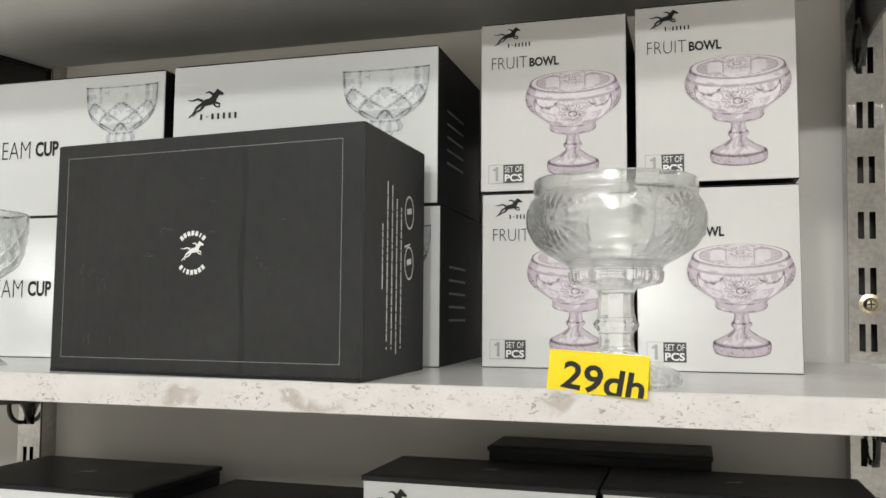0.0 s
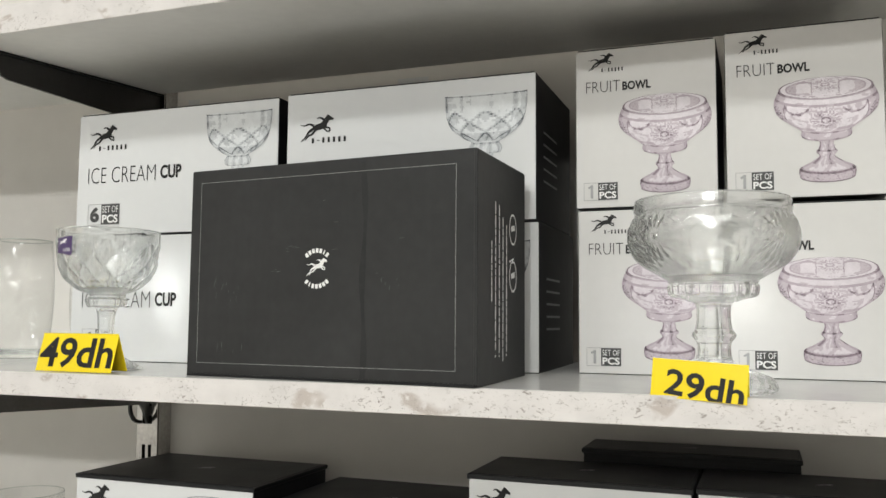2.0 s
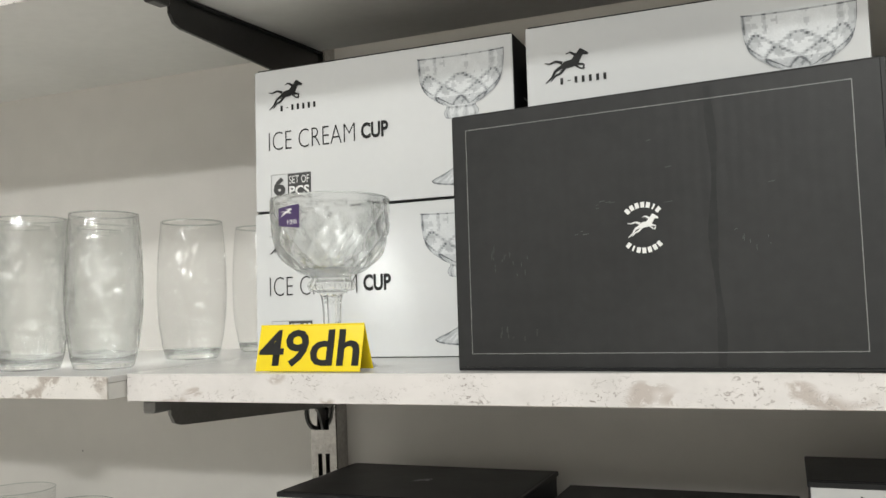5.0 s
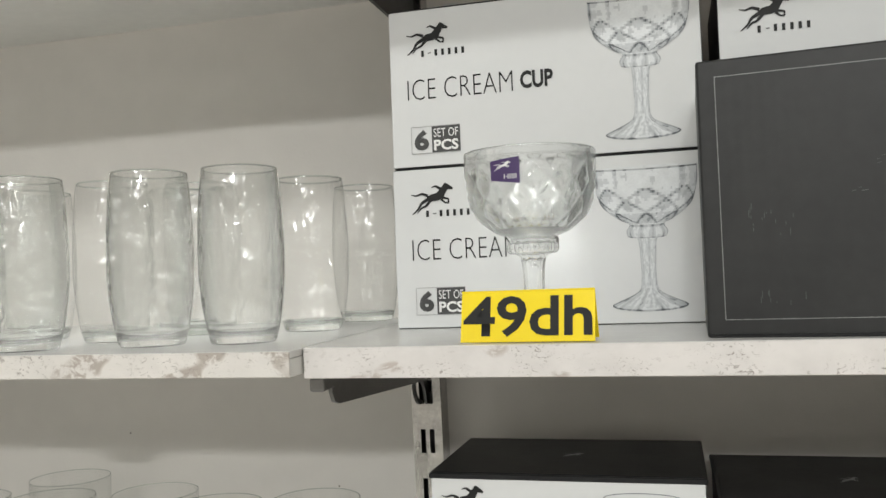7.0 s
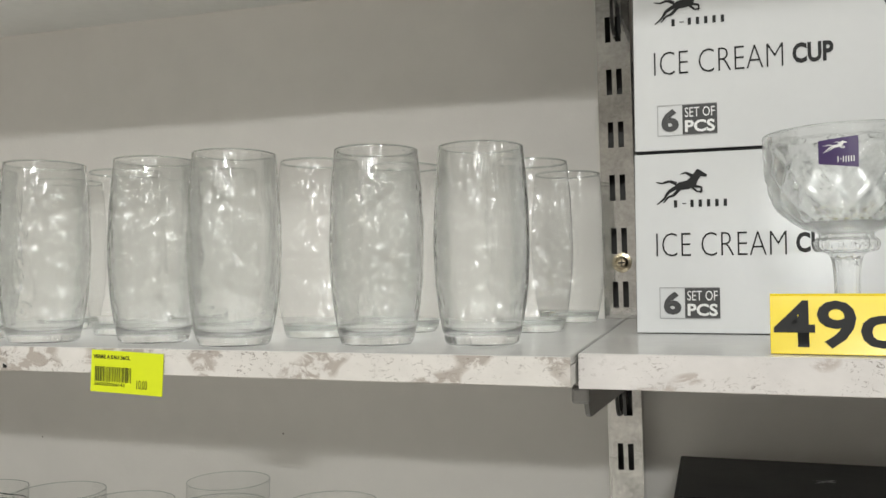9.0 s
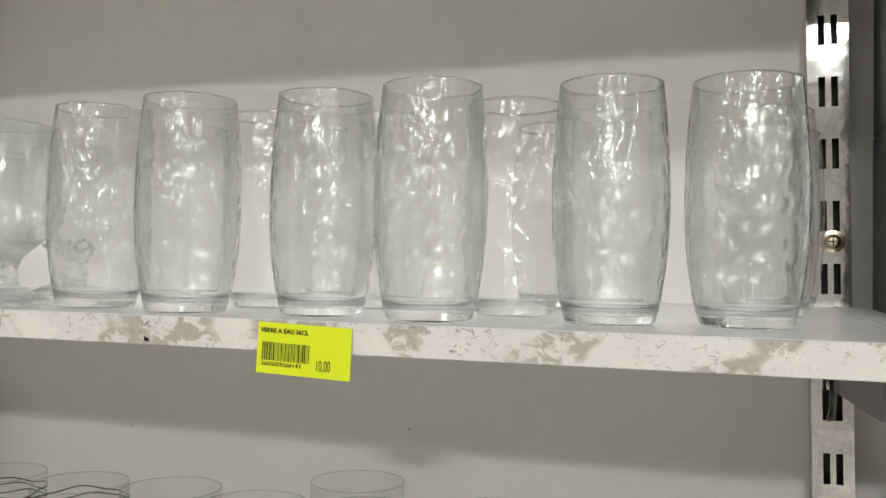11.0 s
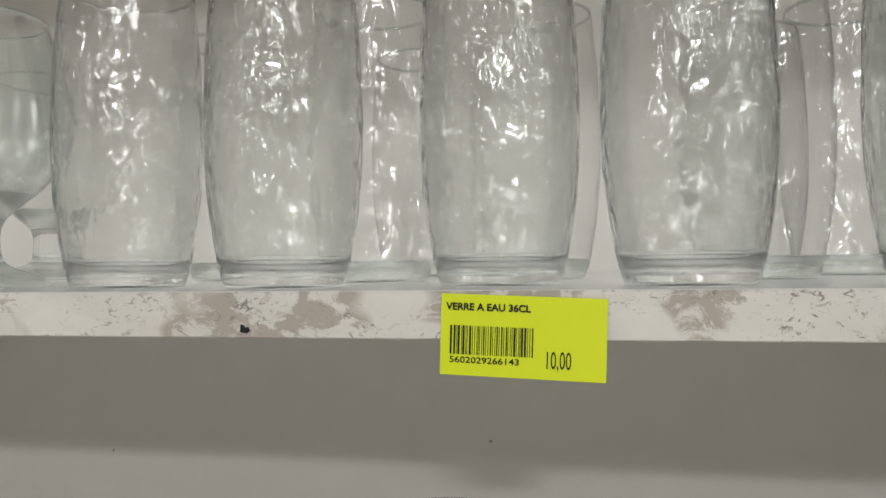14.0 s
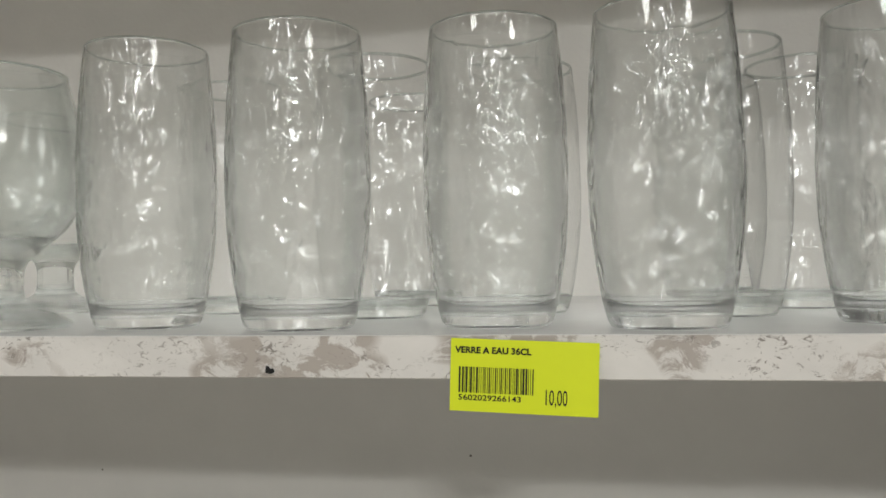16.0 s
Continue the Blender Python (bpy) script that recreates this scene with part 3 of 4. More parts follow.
def fruit_print(parent, cx, z0, h, r):
    """A printed picture of a footed pink glass bowl with rosettes."""
    prof = curve([(0.50 * r, 0.058 * h), (0.525 * r, 0.07 * h), (0.52 * r, 0.145 * h), (0.30 * r, 0.20 * h), (0.17 * r, 0.24 * h), (0.15 * r, 0.26 * h), (0.20 * r, 0.295 * h), (0.15 * r, 0.33 * h), (0.16 * r, 0.40 * h),
                  (0.46 * r, 0.44 * h), (0.48 * r, 0.50 * h), (0.60 * r, 0.545 * h), (0.92 * r, 0.66 * h), (1.0 * r, 0.75 * h), (0.97 * r, 0.82 * h), (0.92 * r, 0.87 * h), (0.90 * r, 0.89 * h)], 8)
    prof = [(a, z0 + b) for a, b in prof]

    def rosette(x, y):
        d, ang = math.hypot(x, y), math.atan2(y, x)
        t = 0.0
        if 0.18 < d < 0.32:
            t += 0.45
        elif 0.42 < d < 0.82:
            t += 0.34 * (math.cos(20 * ang) > 0.0) + 0.12 * noise.noise((x * 5, y * 5, 1.0))
        else:
            t += 0.25 * max(0, noise.noise((x * 8, y * 8, 3.0)))
        return t + 0.45 * (abs(x) > 0.92)

    def tone(th, v):
        e = abs(math.sin(th))
        t = 0.20 + 0.35 * e ** 8 + 0.16 * noise.noise((th * 4, v * 26, 7.0))
        if 0.585 < v < 0.91:
            c = round(th / 1.25) * 1.25
            x, y = (th - c) / 0.34, (v - 0.75) / 0.145
            if abs(x) < 1:
                t += rosette(x, y) - 0.02
            else:
                u = (abs(th - c) - 0.625) / 0.285
                t += 0.42 * (abs(y - 0.45 - 0.5 * u * u) < 0.10) + 0.30 * (y < -0.82) + 0.22 * noise.noise((th * 8, v * 12, 2.0)) - 0.05
        if v >= 0.91:
            t += 0.30 * (v < 0.935) + 0.38 * (v > 0.985) - 0.08
        if 0.43 < v < 0.585:
            t += 0.26 * (v < 0.475) + 0.18 * abs(math.sin(4 * th)) ** 3 + 0.30 * (0.545 < v < 0.565)
        if v < 0.125:
            t += 0.60 * max(0, noise.noise((th * 13, v * 90, 3.0))) + 0.10 + 0.35 * (v < 0.014 or 0.095 < v < 0.112)
        if 0.17 < v < 0.43:
            t += 0.40 * abs(math.sin(2.4 * th + 0.9)) ** 6 + 0.25 * (0.30 < v < 0.315)
        return t

    def inside(u, w):
        t = 0.14 + 0.14 * noise.noise((u * 4, w * 3, 5.0))
        rim = math.hypot(u, w)
        if rim > 0.965:
            return 0.66
        if rim > 0.86:
            return 0.10 + 0.12 * noise.noise((u * 6, w * 6, 2.0))
        if rim > 0.82:
            return 0.50
        if abs(u) < 0.30:
            t += 0.75 * rosette(u / 0.30, (w - 0.25) / 0.62)
        elif abs(u) > 0.62:
            t += 0.40 * max(0, noise.noise((u * 22, w * 10, 8.0))) + 0.10
        else:
            t += 0.40 * (abs(w - 0.62 + 6 * (abs(u) - 0.46) ** 2) < 0.09)
        return t
    tone_print("bowl_picture", "printed picture of a pink footed bowl", parent, cx, prof, (PINK_FILL, PINK_PALE, PINK_LIGHT, PINK_MID, PINK_DARK), tone, 0.24, 0.25, inside)


def carton(e, w, d, h, front):
    """A card box: dark body, thin front sheet, lifted lid flap."""
    body = part("box_body", block(0, w, 0.0008, d, 0, h, 0.0012, 2), BLACK_CARD, e, "black card sides and top")
    part("box_front", block(0.0004, w - 0.0004, 0, 0.0016, 0.0006, h - 0.0006, 0.0005, 1), front, e, "white printed front")
    part("lid_flap", block(0.002, w - 0.002, 0.002, d - 0.002, h + 0.0002, h + 0.0011, 0.0003, 1), BLACK_CARD, e)
    return body


def side_print(e, w, d, h):
    """Pale lines of small print on the box's end."""
    for k in range(5):
        bm = bmesh.new()
        add_poly(bm, [(d * 0.18, h * (0.62 - k * 0.085)), (d * 0.55, h * (0.62 - k * 0.085)), (d * 0.55, h * (0.635 - k * 0.085)), (d * 0.18, h * (0.635 - k * 0.085))])
        bmesh.ops.rotate(bm, verts=bm.verts[:], cent=(0, 0, 0), matrix=Matrix.Rotation(radians(90), 3, "Z"))
        bmesh.ops.translate(bm, verts=bm.verts[:], vec=(w + 0.0006, 0, 0))
        part("print_line", bm, FAINT_INK, e)


def ice_box(m, w=0.2615, d=0.15, h=0.1375, drop=0.0):
    e = empty("ice_cream_cup_box", m, "white and black carton of ice cream cups", "box", "ice cream cup boxes")
    carton(e, w, d, h, WHITE_CARD)
    bm = bmesh.new()
    brand_mark(bm, 0.062 * w, (0.71 - drop) * h, 0.145 * w, 0.20 * h)
    bmesh.ops.translate(bm, verts=bm.verts[:], vec=(0, -0.0005, 0))
    part("brand_shape", bm, INK, e)
    bm = bmesh.new()
    brand_bars(bm, 0.108 * w, 0.268 * w, (0.695 - drop) * h, (0.735 - drop) * h)
    bmesh.ops.translate(bm, verts=bm.verts[:], vec=(0, -0.0005, 0))
    part("brand_strip", bm, INK, e)
    part("title", text_bm("ICE CREAM", 0.060 * w, 0.414 * w, (0.425 - 1.7 * drop) * h, (0.555 - 1.7 * drop) * h, -0.0005, -0.019), INK, e)
    part("title", text_bm("CUP", 0.438 * w, 0.544 * w, (0.435 - 1.7 * drop) * h, (0.545 - 1.7 * drop) * h, -0.0005, 0.035), INK, e)
    count_badge(e, 0.068 * w, 0.085 * h, 0.166 * w, 0.168 * h, "6", GREY_INK)
    goblet_print(e, 0.815 * w, (0.075 - drop * 0.5) * h, 0.86 * h, 0.155 * w)
    side_print(e, w, d, h)
    return e


first_ice = ice_box(pose(-0.743, 0.693, zr(0.70)))
copy_thing(first_ice, pose(-0.7425, 0.694, zr(0.70) + 0.139))
second_ice = ice_box(pose(-0.4685, 0.690, zr(0.70) + 0.139), drop=0.075)
copy_thing(second_ice, pose(-0.4665, 0.692, zr(0.70)))


def fruit_box(m, w=0.1245, d=0.14, h=0.1475):
    e = empty("fruit_bowl_box", m, "white carton with a pink fruit bowl picture", "box", "fruit bowl boxes")
    carton(e, w, d, h, WHITE_CARD2)
    bm = bmesh.new()
    brand_mark(bm, 0.095 * w, 0.865 * h, 0.19 * w, 0.11 * h)
    bmesh.ops.translate(bm, verts=bm.verts[:], vec=(0, -0.0005, 0))
    part("brand_shape", bm, INK, e)
    bm = bmesh.new()
    brand_bars(bm, 0.19 * w, 0.36 * w, 0.853 * h, 0.877 * h)
    bmesh.ops.translate(bm, verts=bm.verts[:], vec=(0, -0.0005, 0))
    part("brand_strip", bm, INK, e)
    part("title", text_bm("FRUIT", 0.08 * w, 0.328 * w, 0.725 * h, 0.795 * h, -0.0005, -0.019), INK, e)
    part("title", text_bm("BOWL", 0.345 * w, 0.548 * w, 0.728 * h, 0.783 * h, -0.0005, 0.035), INK, e)
    count_badge(e, 0.06 * w, 0.05 * h, 0.245 * w, 0.108 * h, "1", FAINT_INK)
    fruit_print(e, 0.64 * w, 0.078 * h, 0.615 * h, 0.325 * w)
    return e


first_fruit = fruit_box(pose(-0.1725, 0.709, zr(0.71)))
copy_thing(first_fruit, pose(-0.043, 0.708, zr(0.71)))
copy_thing(first_fruit, pose(-0.1740, 0.709, zr(0.71) + 0.1493))
copy_thing(first_fruit, pose(-0.0425, 0.707, zr(0.71) + 0.1515))


def gift_box(m, w=0.277, d=0.126, h=0.1805):
    e = empty("gift_box", m, "large charcoal corrugated gift box with dotted border", "box")
    part("box_body", block(0, w, 0.0, d, 0, h, 0.0016, 2), GIFT_CARD, e)
    part("lid_seam", block(0.001, w - 0.001, -0.0012, d - 0.003, 0.0, 0.0022, 0.0006, 1), BLACK_CARD, e, "folded bottom flap")
    part("flap_edge", block(w - 0.0025, w + 0.0007, -0.0008, 0.003, 0.002, h - 0.001, 0.0004, 1), GIFT_CARD, e)
    bm = bmesh.new()
    i = 0.0115
    corners = [(i, i), (w - i - 0.006, i), (w - i - 0.006, h - i), (i, h - i)]
    for a, b in zip(corners, corners[1:] + corners[:1]):
        n = int(math.hypot(b[0] - a[0], b[1] - a[1]) / 0.0011)
        for k in range(n):
            u, v = k / n, (k + 0.55) / n
            add_stroke(bm, (a[0] + (b[0] - a[0]) * u, a[1] + (b[1] - a[1]) * u), (a[0] + (b[0] - a[0]) * v, a[1] + (b[1] - a[1]) * v), 0.00055, -0.0004)
    part("dotted_border", bm, FAINT_INK, e)
    # A flat strip; the crease's shade is put in as darker card.
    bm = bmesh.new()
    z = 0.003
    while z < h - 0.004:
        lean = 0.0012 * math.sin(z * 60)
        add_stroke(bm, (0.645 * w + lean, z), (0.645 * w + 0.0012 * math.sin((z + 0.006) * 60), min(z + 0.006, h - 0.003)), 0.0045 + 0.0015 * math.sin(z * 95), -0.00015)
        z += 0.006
    part("crease", bm, CREASE_SHADE, e, "vertical crease in the card, its shade painted darker")
    bm = bmesh.new()
    brand_mark(bm, 0.449 * w, 0.47 * h, 0.074 * w, 0.085 * h)
    bmesh.ops.translate(bm, verts=bm.verts[:], vec=(0, -0.0005, 0))
    part("brand_shape", bm, WHITE_INK, e)
    bm = bmesh.new()
    cx, cz, r = 0.486 * w, 0.505 * h, 0.083 * h
    for base in (90, 270):
        for k in range(7):
            a = radians(base - 42 + k * 14)
            add_stroke(bm, (cx + r * 0.86 * math.cos(a), cz + r * 0.86 * math.sin(a)), (cx + r * 1.1 * math.cos(a), cz + r * 1.1 * math.sin(a)), r * (0.08 if k == 1 else 0.17), -0.0005)
    part("brand_strip", bm, WHITE_INK, e)
    rub = random.Random(12)
    for zx, zz, sx, sz, count, tall in ((0.40, 0.60, 0.035, 0.015, 5, 0), (0.15, 0.40, 0.05, 0.05, 16, 1), (0.34, 0.50, 0.02, 0.01, 4, 0), (0.17, 0.13, 0.05, 0.02, 8, 1), (0.72, 0.42, 0.04, 0.03, 6, 1), (0.62, 0.62, 0.16, 0.25, 5, 0)):
        bm = bmesh.new()
        for _ in range(count):
            a = ((zx + rub.uniform(-sx, sx)) * w, (zz + rub.uniform(-sz, sz)) * h)
            ln = rub.uniform(0.001, 0.005)
            add_stroke(bm, a, (a[0] + (0 if tall else ln), a[1] + (ln if tall else ln * 0.15)), 0.0003, -0.00025)
        part("scuff", bm, RUBBED, e, "pale rubbed mark")

    def on_side(bm, name):
        bmesh.ops.rotate(bm, verts=bm.verts[:], cent=(0, 0, 0), matrix=Matrix.Rotation(radians(90), 3, "Z"))
        bmesh.ops.translate(bm, verts=bm.verts[:], vec=(w + 0.0005, 0, 0))
        part(name, bm, WHITE_INK, e)
    rnd = random.Random(4)
    for k, (top, bot) in enumerate(((0.62, 0.36), (0.80, 0.16), (0.79, 0.15), (0.74, 0.15), (0.71, 0.15))):
        bm = bmesh.new()
        z = top * h
        yy = d * (0.26 + k * 0.075)
        while z > bot * h:
            ln = rnd.uniform(0.003, 0.012)
            add_stroke(bm, (yy, z), (yy, z - ln), 0.0022)
            z -= ln + 0.001
        if k:
            add_stroke(bm, (yy, 0.125 * h), (yy, 0.115 * h), 0.0022)
        on_side(bm, "print_line")
    for cz2 in (0.70, 0.48):
        bm = bmesh.new()
        add_ellipse(bm, d * 0.70, cz2 * h, 0.0095, 0.0125, 0.0016, 0, 28)
        add_stroke(bm, (d * 0.66, cz2 * h), (d * 0.74, cz2 * h + 0.002), 0.0045)
        if cz2 < 0.6:
            add_stroke(bm, (d * 0.62, cz2 * h + 0.012), (d * 0.72, cz2 * h + 0.015), 0.0016)
        on_side(bm, "care_symbol")
    for child in e.children:
        for v in child.data.vertices:
            v.co.x -= 0.06 * v.co.y
    return e


gift_box(pose(-0.4915, 0.5685, zr(0.57), 0, 0, -5.0))

# ---------------- lower boxes ----------------


def low_box(x0, x1, y0, y1, top, front, label, mark):
    e = empty("glassware_box", pose(x0, y0, LOW), label, "box")
    w, d, h = x1 - x0, y1 - y0, top - LOW
    carton(e, w, d, h, front)
    part("lid_lip", block(-0.0015, w + 0.0015, -0.001, d + 0.002, h - 0.004, h + 0.0006, 0.0007, 1), BLACK_CARD, e, "folded black lid")
    bm = bmesh.new()
    brand_mark(bm, w * 0.46, 0, w * 0.08, d * 0.11)
    for v in bm.verts:
        v.co = (v.co.x, d * 0.45 + v.co.z, h + 0.0016)
    part("brand_shape", bm, FAINT_INK, e)
    if mark:
        bm = bmesh.new()
        brand_mark(bm, 0.04 * w, h - 0.036, 0.165 * w, 0.028)
        bmesh.ops.translate(bm, verts=bm.verts[:], vec=(0, -0.0006, 0))
        part("brand_shape", bm, INK, e)
        bm = bmesh.new()
        brand_bars(bm, 0.10 * w, 0.25 * w, h - 0.037, h - 0.032)
        bmesh.ops.translate(bm, verts=bm.verts[:], vec=(0, -0.0006, 0))
        part("brand_strip", bm, INK, e)
        bm = bmesh.new()
        cx, r = 0.78 * w, 0.135 * w
        add_ellipse(bm, cx, h - 0.016, r, 0.004, 0.0008, -0.0006)
        for k in range(13):
            u = -1 + k / 6
            add_stroke(bm, (cx + u * r, h - 0.017), (cx + u * r * 0.92, h - 0.10), 0.0009, -0.0006)
        part("glass_picture", bm, PIC_MID, e, "printed picture of a ribbed glass")
    return e


low_box(-0.716, -0.494, 0.684, 0.836, 1.288, WHITE_CARD, "white carton with a black lid on the lower shelf", True)
low_box(-0.484, -0.275, 0.66, 0.852, 1.272, BLACK_CARD, "black carton on the lower shelf", False)
low_box(-0.267, -0.074, 0.680, 0.785, 1.3185, WHITE_CARD, "white carton with a black lid and ribbed glass", True)
low_box(-0.069, 0.128, 0.680, 0.785, 1.3195, WHITE_CARD, "white carton with a black lid and ribbed glass", True)
low_box(-0.185, 0.014, 0.791, 0.86, 1.331, BLACK_CARD, "black carton behind the white ones", False)
jar = empty("jar_box", pose(-1.851, 0.83, LOW), "white and black carton lettered jar on the lower shelf", "box")
carton(jar, 0.177, 0.03, 0.157, WHITE_CARD)
part("title", text_bm("JAR", 0.128, 0.170, 0.094, 0.114, -0.0005, 0.03), INK, jar)
bm = bmesh.new()
brand_mark(bm, 0.140, 0.124, 0.032, 0.021)
bmesh.ops.translate(bm, verts=bm.verts[:], vec=(0, -0.0005, 0))
part("brand_shape", bm, INK, jar)

# ---------------- glassware ----------------


def shell(outer, thick, floor_z, rim_r=0.0008):
    """The closed profile of a vessel from its outer line, up to the rim and down inside to its floor."""
    inner = [(max(r - thick, 0.001), z) for r, z in outer if z > floor_z + 0.005]
    top_r, top_z = outer[-1]
    rim = [(top_r - thick * 0.15, top_z + rim_r * 0.8), (top_r - thick * 0.5, top_z + rim_r), (top_r - thick * 0.85, top_z + rim_r * 0.8)]
    r0 = inner[0][0]
    bowl = [(r0 * 0.96, floor_z + 0.003), (r0 * 0.86, floor_z + 0.0014), (r0 * 0.68, floor_z + 0.0005), (r0 * 0.4, floor_z), (0, floor_z)]
    return [(0, outer[0][1])] + outer + rim + inner[::-1] + bowl, len(outer) + 1


def blown_glass(name, m, outer, floor_z, rim_thick, wall_mat, segs, shape=None):
    """A vessel of thin blown glass: solid base, thin wall, rounded rim."""
    e = empty(name, m)
    low = [p for p in outer if p[1] <= floor_z + 0.003]
    rt, zt = low[-1]
    base = [(0, low[0][1])] + [(r - 0.0002, z) for r, z in low] + [(rt * 0.93, zt + 0.0004), (rt * 0.85, zt - 0.0015), (rt * 0.6, floor_z), (0, floor_z - 0.0006)]
    b = part("base", lathe(base, segs), CLEAR2, e, "thick glass base", smooth=True)
    b.visible_shadow = False
    wall = [p for p in outer if p[1] > floor_z - 0.004]
    bm = bmesh.new()
    vs = []
    for r, z in wall:
        ring = []
        for k in range(segs):
            a = 2 * math.pi * k / segs
            rr = shape(a, r, z) if shape else r
            ring.append(bm.verts.new((rr * math.cos(a), rr * math.sin(a), z)))
        vs.append(ring)
    for p, q in zip(vs, vs[1:]):
        for k in range(segs):
            j = (k + 1) % segs
            bm.faces.new((p[k], p[j], q[j], q[k]))
    part("glass_wall", bm, wall_mat, e, smooth=True)
    r, z = outer[-1]
    ring = [(r - rim_thick / 2 + rim_thick / 2 * math.cos(t), z + rim_thick / 2 * math.sin(t)) for t in [2 * math.pi * k / 10 for k in range(11)]]
    part("rim", lathe(ring, segs), RIM, e, "polished rim", smooth=True)
    return e


TUMBLER = [(0.0215, 0.0016)] + curve([(0.0245, 0.0), (0.0262, 0.0035), (0.0290, 0.016), (0.0322, 0.040), (0.0335, 0.066), (0.0328, 0.096), (0.0312, 0.122), (0.0298, 0.1365)], 18)
TUMBLER_LABEL = "tall clear barrel-shaped water tumbler with embossed sides"


def emboss(a, z):
    """Irregular raised rings, beads and vertical ripples moulded into the glass."""
    k = min(1, max(0, (z - 0.014) / 0.014)) * min(1, max(0, (0.127 - z) / 0.012))
    if k <= 0:
        return 0.0
    c = a / (2 * math.pi) * 9
    col = math.floor(c)
    u = (c - col - 0.5) * 2.0
    step = 0.021
    w = (z + 0.007 * (col * 7 % 5)) / step
    v = (w - math.floor(w) - 0.5) * 2.0
    d = math.hypot(u * 1.9, v * 1.6)
    ring = math.exp(-((d - 0.75) / 0.22) ** 2) if col % 3 else 0.0
    x, y = 0.032 * math.cos(a), 0.032 * math.sin(a)
    big = noise.noise((x * 90, y * 90, z * 60))
    mid = noise.noise((x * 240 + 9, y * 240, z * 140))
    fine = noise.noise((x * 420, y * 420 + 5, z * 260))
    return k * (0.00022 * ring + 0.00016 * big + 0.00014 * (1 - 2 * abs(mid)) + 0.00004 * (1 - 2 * abs(fine)))


def tumbler(m):
    """A moulded tumbler: outer face embossed, inner face smooth, heavy base."""
    prof, n_out = shell(TUMBLER, 0.0011, 0.0070, 0.0006)
    e = empty("water_tumbler", m, TUMBLER_LABEL, "tumbler", "water tumblers")
    bm = lathe(prof, 220, lambda i, a, r, z: (r + (emboss(a, z) if i < n_out else 0.0), z))
    b = part("glass_body", bm, BLOWN, e, smooth=True)
    b.data.materials.append(INSIDE)
    for p in b.data.polygons:
        p.material_index = int(p.index // 220 > n_out)
    b.visible_shadow = False
    r, z = TUMBLER[-1]
    ring = [(r - 0.0008 + 0.0009 * math.cos(t), z + 0.0007 + 0.0006 * math.sin(t)) for t in [2 * math.pi * k / 10 for k in range(11)]]
    part("rim", lathe(ring, 72), RIM, e, "polished rim", smooth=True)
    return e


def far_tumbler(m):
    """A tumbler of the back rows."""
    e = blown_glass("water_tumbler", m, TUMBLER, 0.0070, 0.0016, CLEAR, 96, lambda a, r, z: r + emboss(a, z))
    return tagged(e, TUMBLER_LABEL, "tumbler", "water tumblers")


def glass_settings(ob):
    for o in (ob, *ob.children_recursive):
        o.visible_shadow = False


front_row = [(-0.8405, 0.600), (-0.9145, 0.588), (-1.0163, 0.566), (-1.092, 0.577), (-1.183, 0.564), (-1.2665, 0.578)]
back_row = [(-0.814, 0.812), (-0.827, 0.705), (-0.930, 0.692), (-0.982, 0.634), (-1.087, 0.665), (-1.163, 0.635), (-0.975, 0.735), (-1.262, 0.680), (-1.165, 0.745)]
first_tumbler = tumbler(pose(front_row[0][0], front_row[0][1], zl(front_row[0][1])))
for k, (gx, gy) in enumerate(front_row[1:]):
    copy_thing(first_tumbler, pose(gx, gy, zl(gy), 0, 0, 47 * (k + 1)))
far_one = far_tumbler(pose(back_row[0][0], back_row[0][1], zl(back_row[0][1])))
for k, (gx, gy) in enumerate(back_row[1:]):
    copy_thing(far_one, pose(gx, gy, zl(gy), 0, 0, 61 * (k + 1)))


SNIFTER = [(0.028, 0.0012)] + curve([(0.0335, 0.0), (0.0345, 0.0025), (0.027, 0.007), (0.014, 0.012), (0.0115, 0.022), (0.013, 0.032), (0.022, 0.041), (0.034, 0.053), (0.041, 0.070), (0.0415, 0.082), (0.038, 0.104), (0.0325, 0.127)], 6)


def snifter(m):
    e = blown_glass("snifter_glass", m, SNIFTER, 0.042, 0.0014, THIN, 56)
    return tagged(e, "short-stemmed clear balloon brandy glass", "brandy glass", "brandy glasses")


def near_snifter(m):
    foot = SNIFTER
    prof, _ = shell(foot, 0.0016, 0.043, 0.0007)
    e = empty("snifter_glass", m, "short-stemmed clear balloon brandy glass", "brandy glass", "brandy glasses")
    b = part("glass_body", lathe(prof, 64), CLEAR2, e, smooth=True)
    b.visible_shadow = False
    r, z = foot[-1]
    ring = [(r - 0.0007 + 0.0008 * math.cos(t), z + 0.0007 + 0.0006 * math.sin(t)) for t in [2 * math.pi * k / 10 for k in range(11)]]
    part("rim", lathe(ring, 64), RIM, e, "polished rim", smooth=True)
    return e


first_snifter = near_snifter(pose(-1.342, 0.568, zl(0.568)))
copy_thing(first_snifter, pose(-1.432, 0.572, zl(0.572)))
copy_thing(first_snifter, pose(-1.522, 0.575, zl(0.575)))
back_snifter = snifter(pose(-1.49, 0.70, zl(0.70)))
copy_thing(back_snifter, pose(-1.40, 0.70, zl(0.70)))


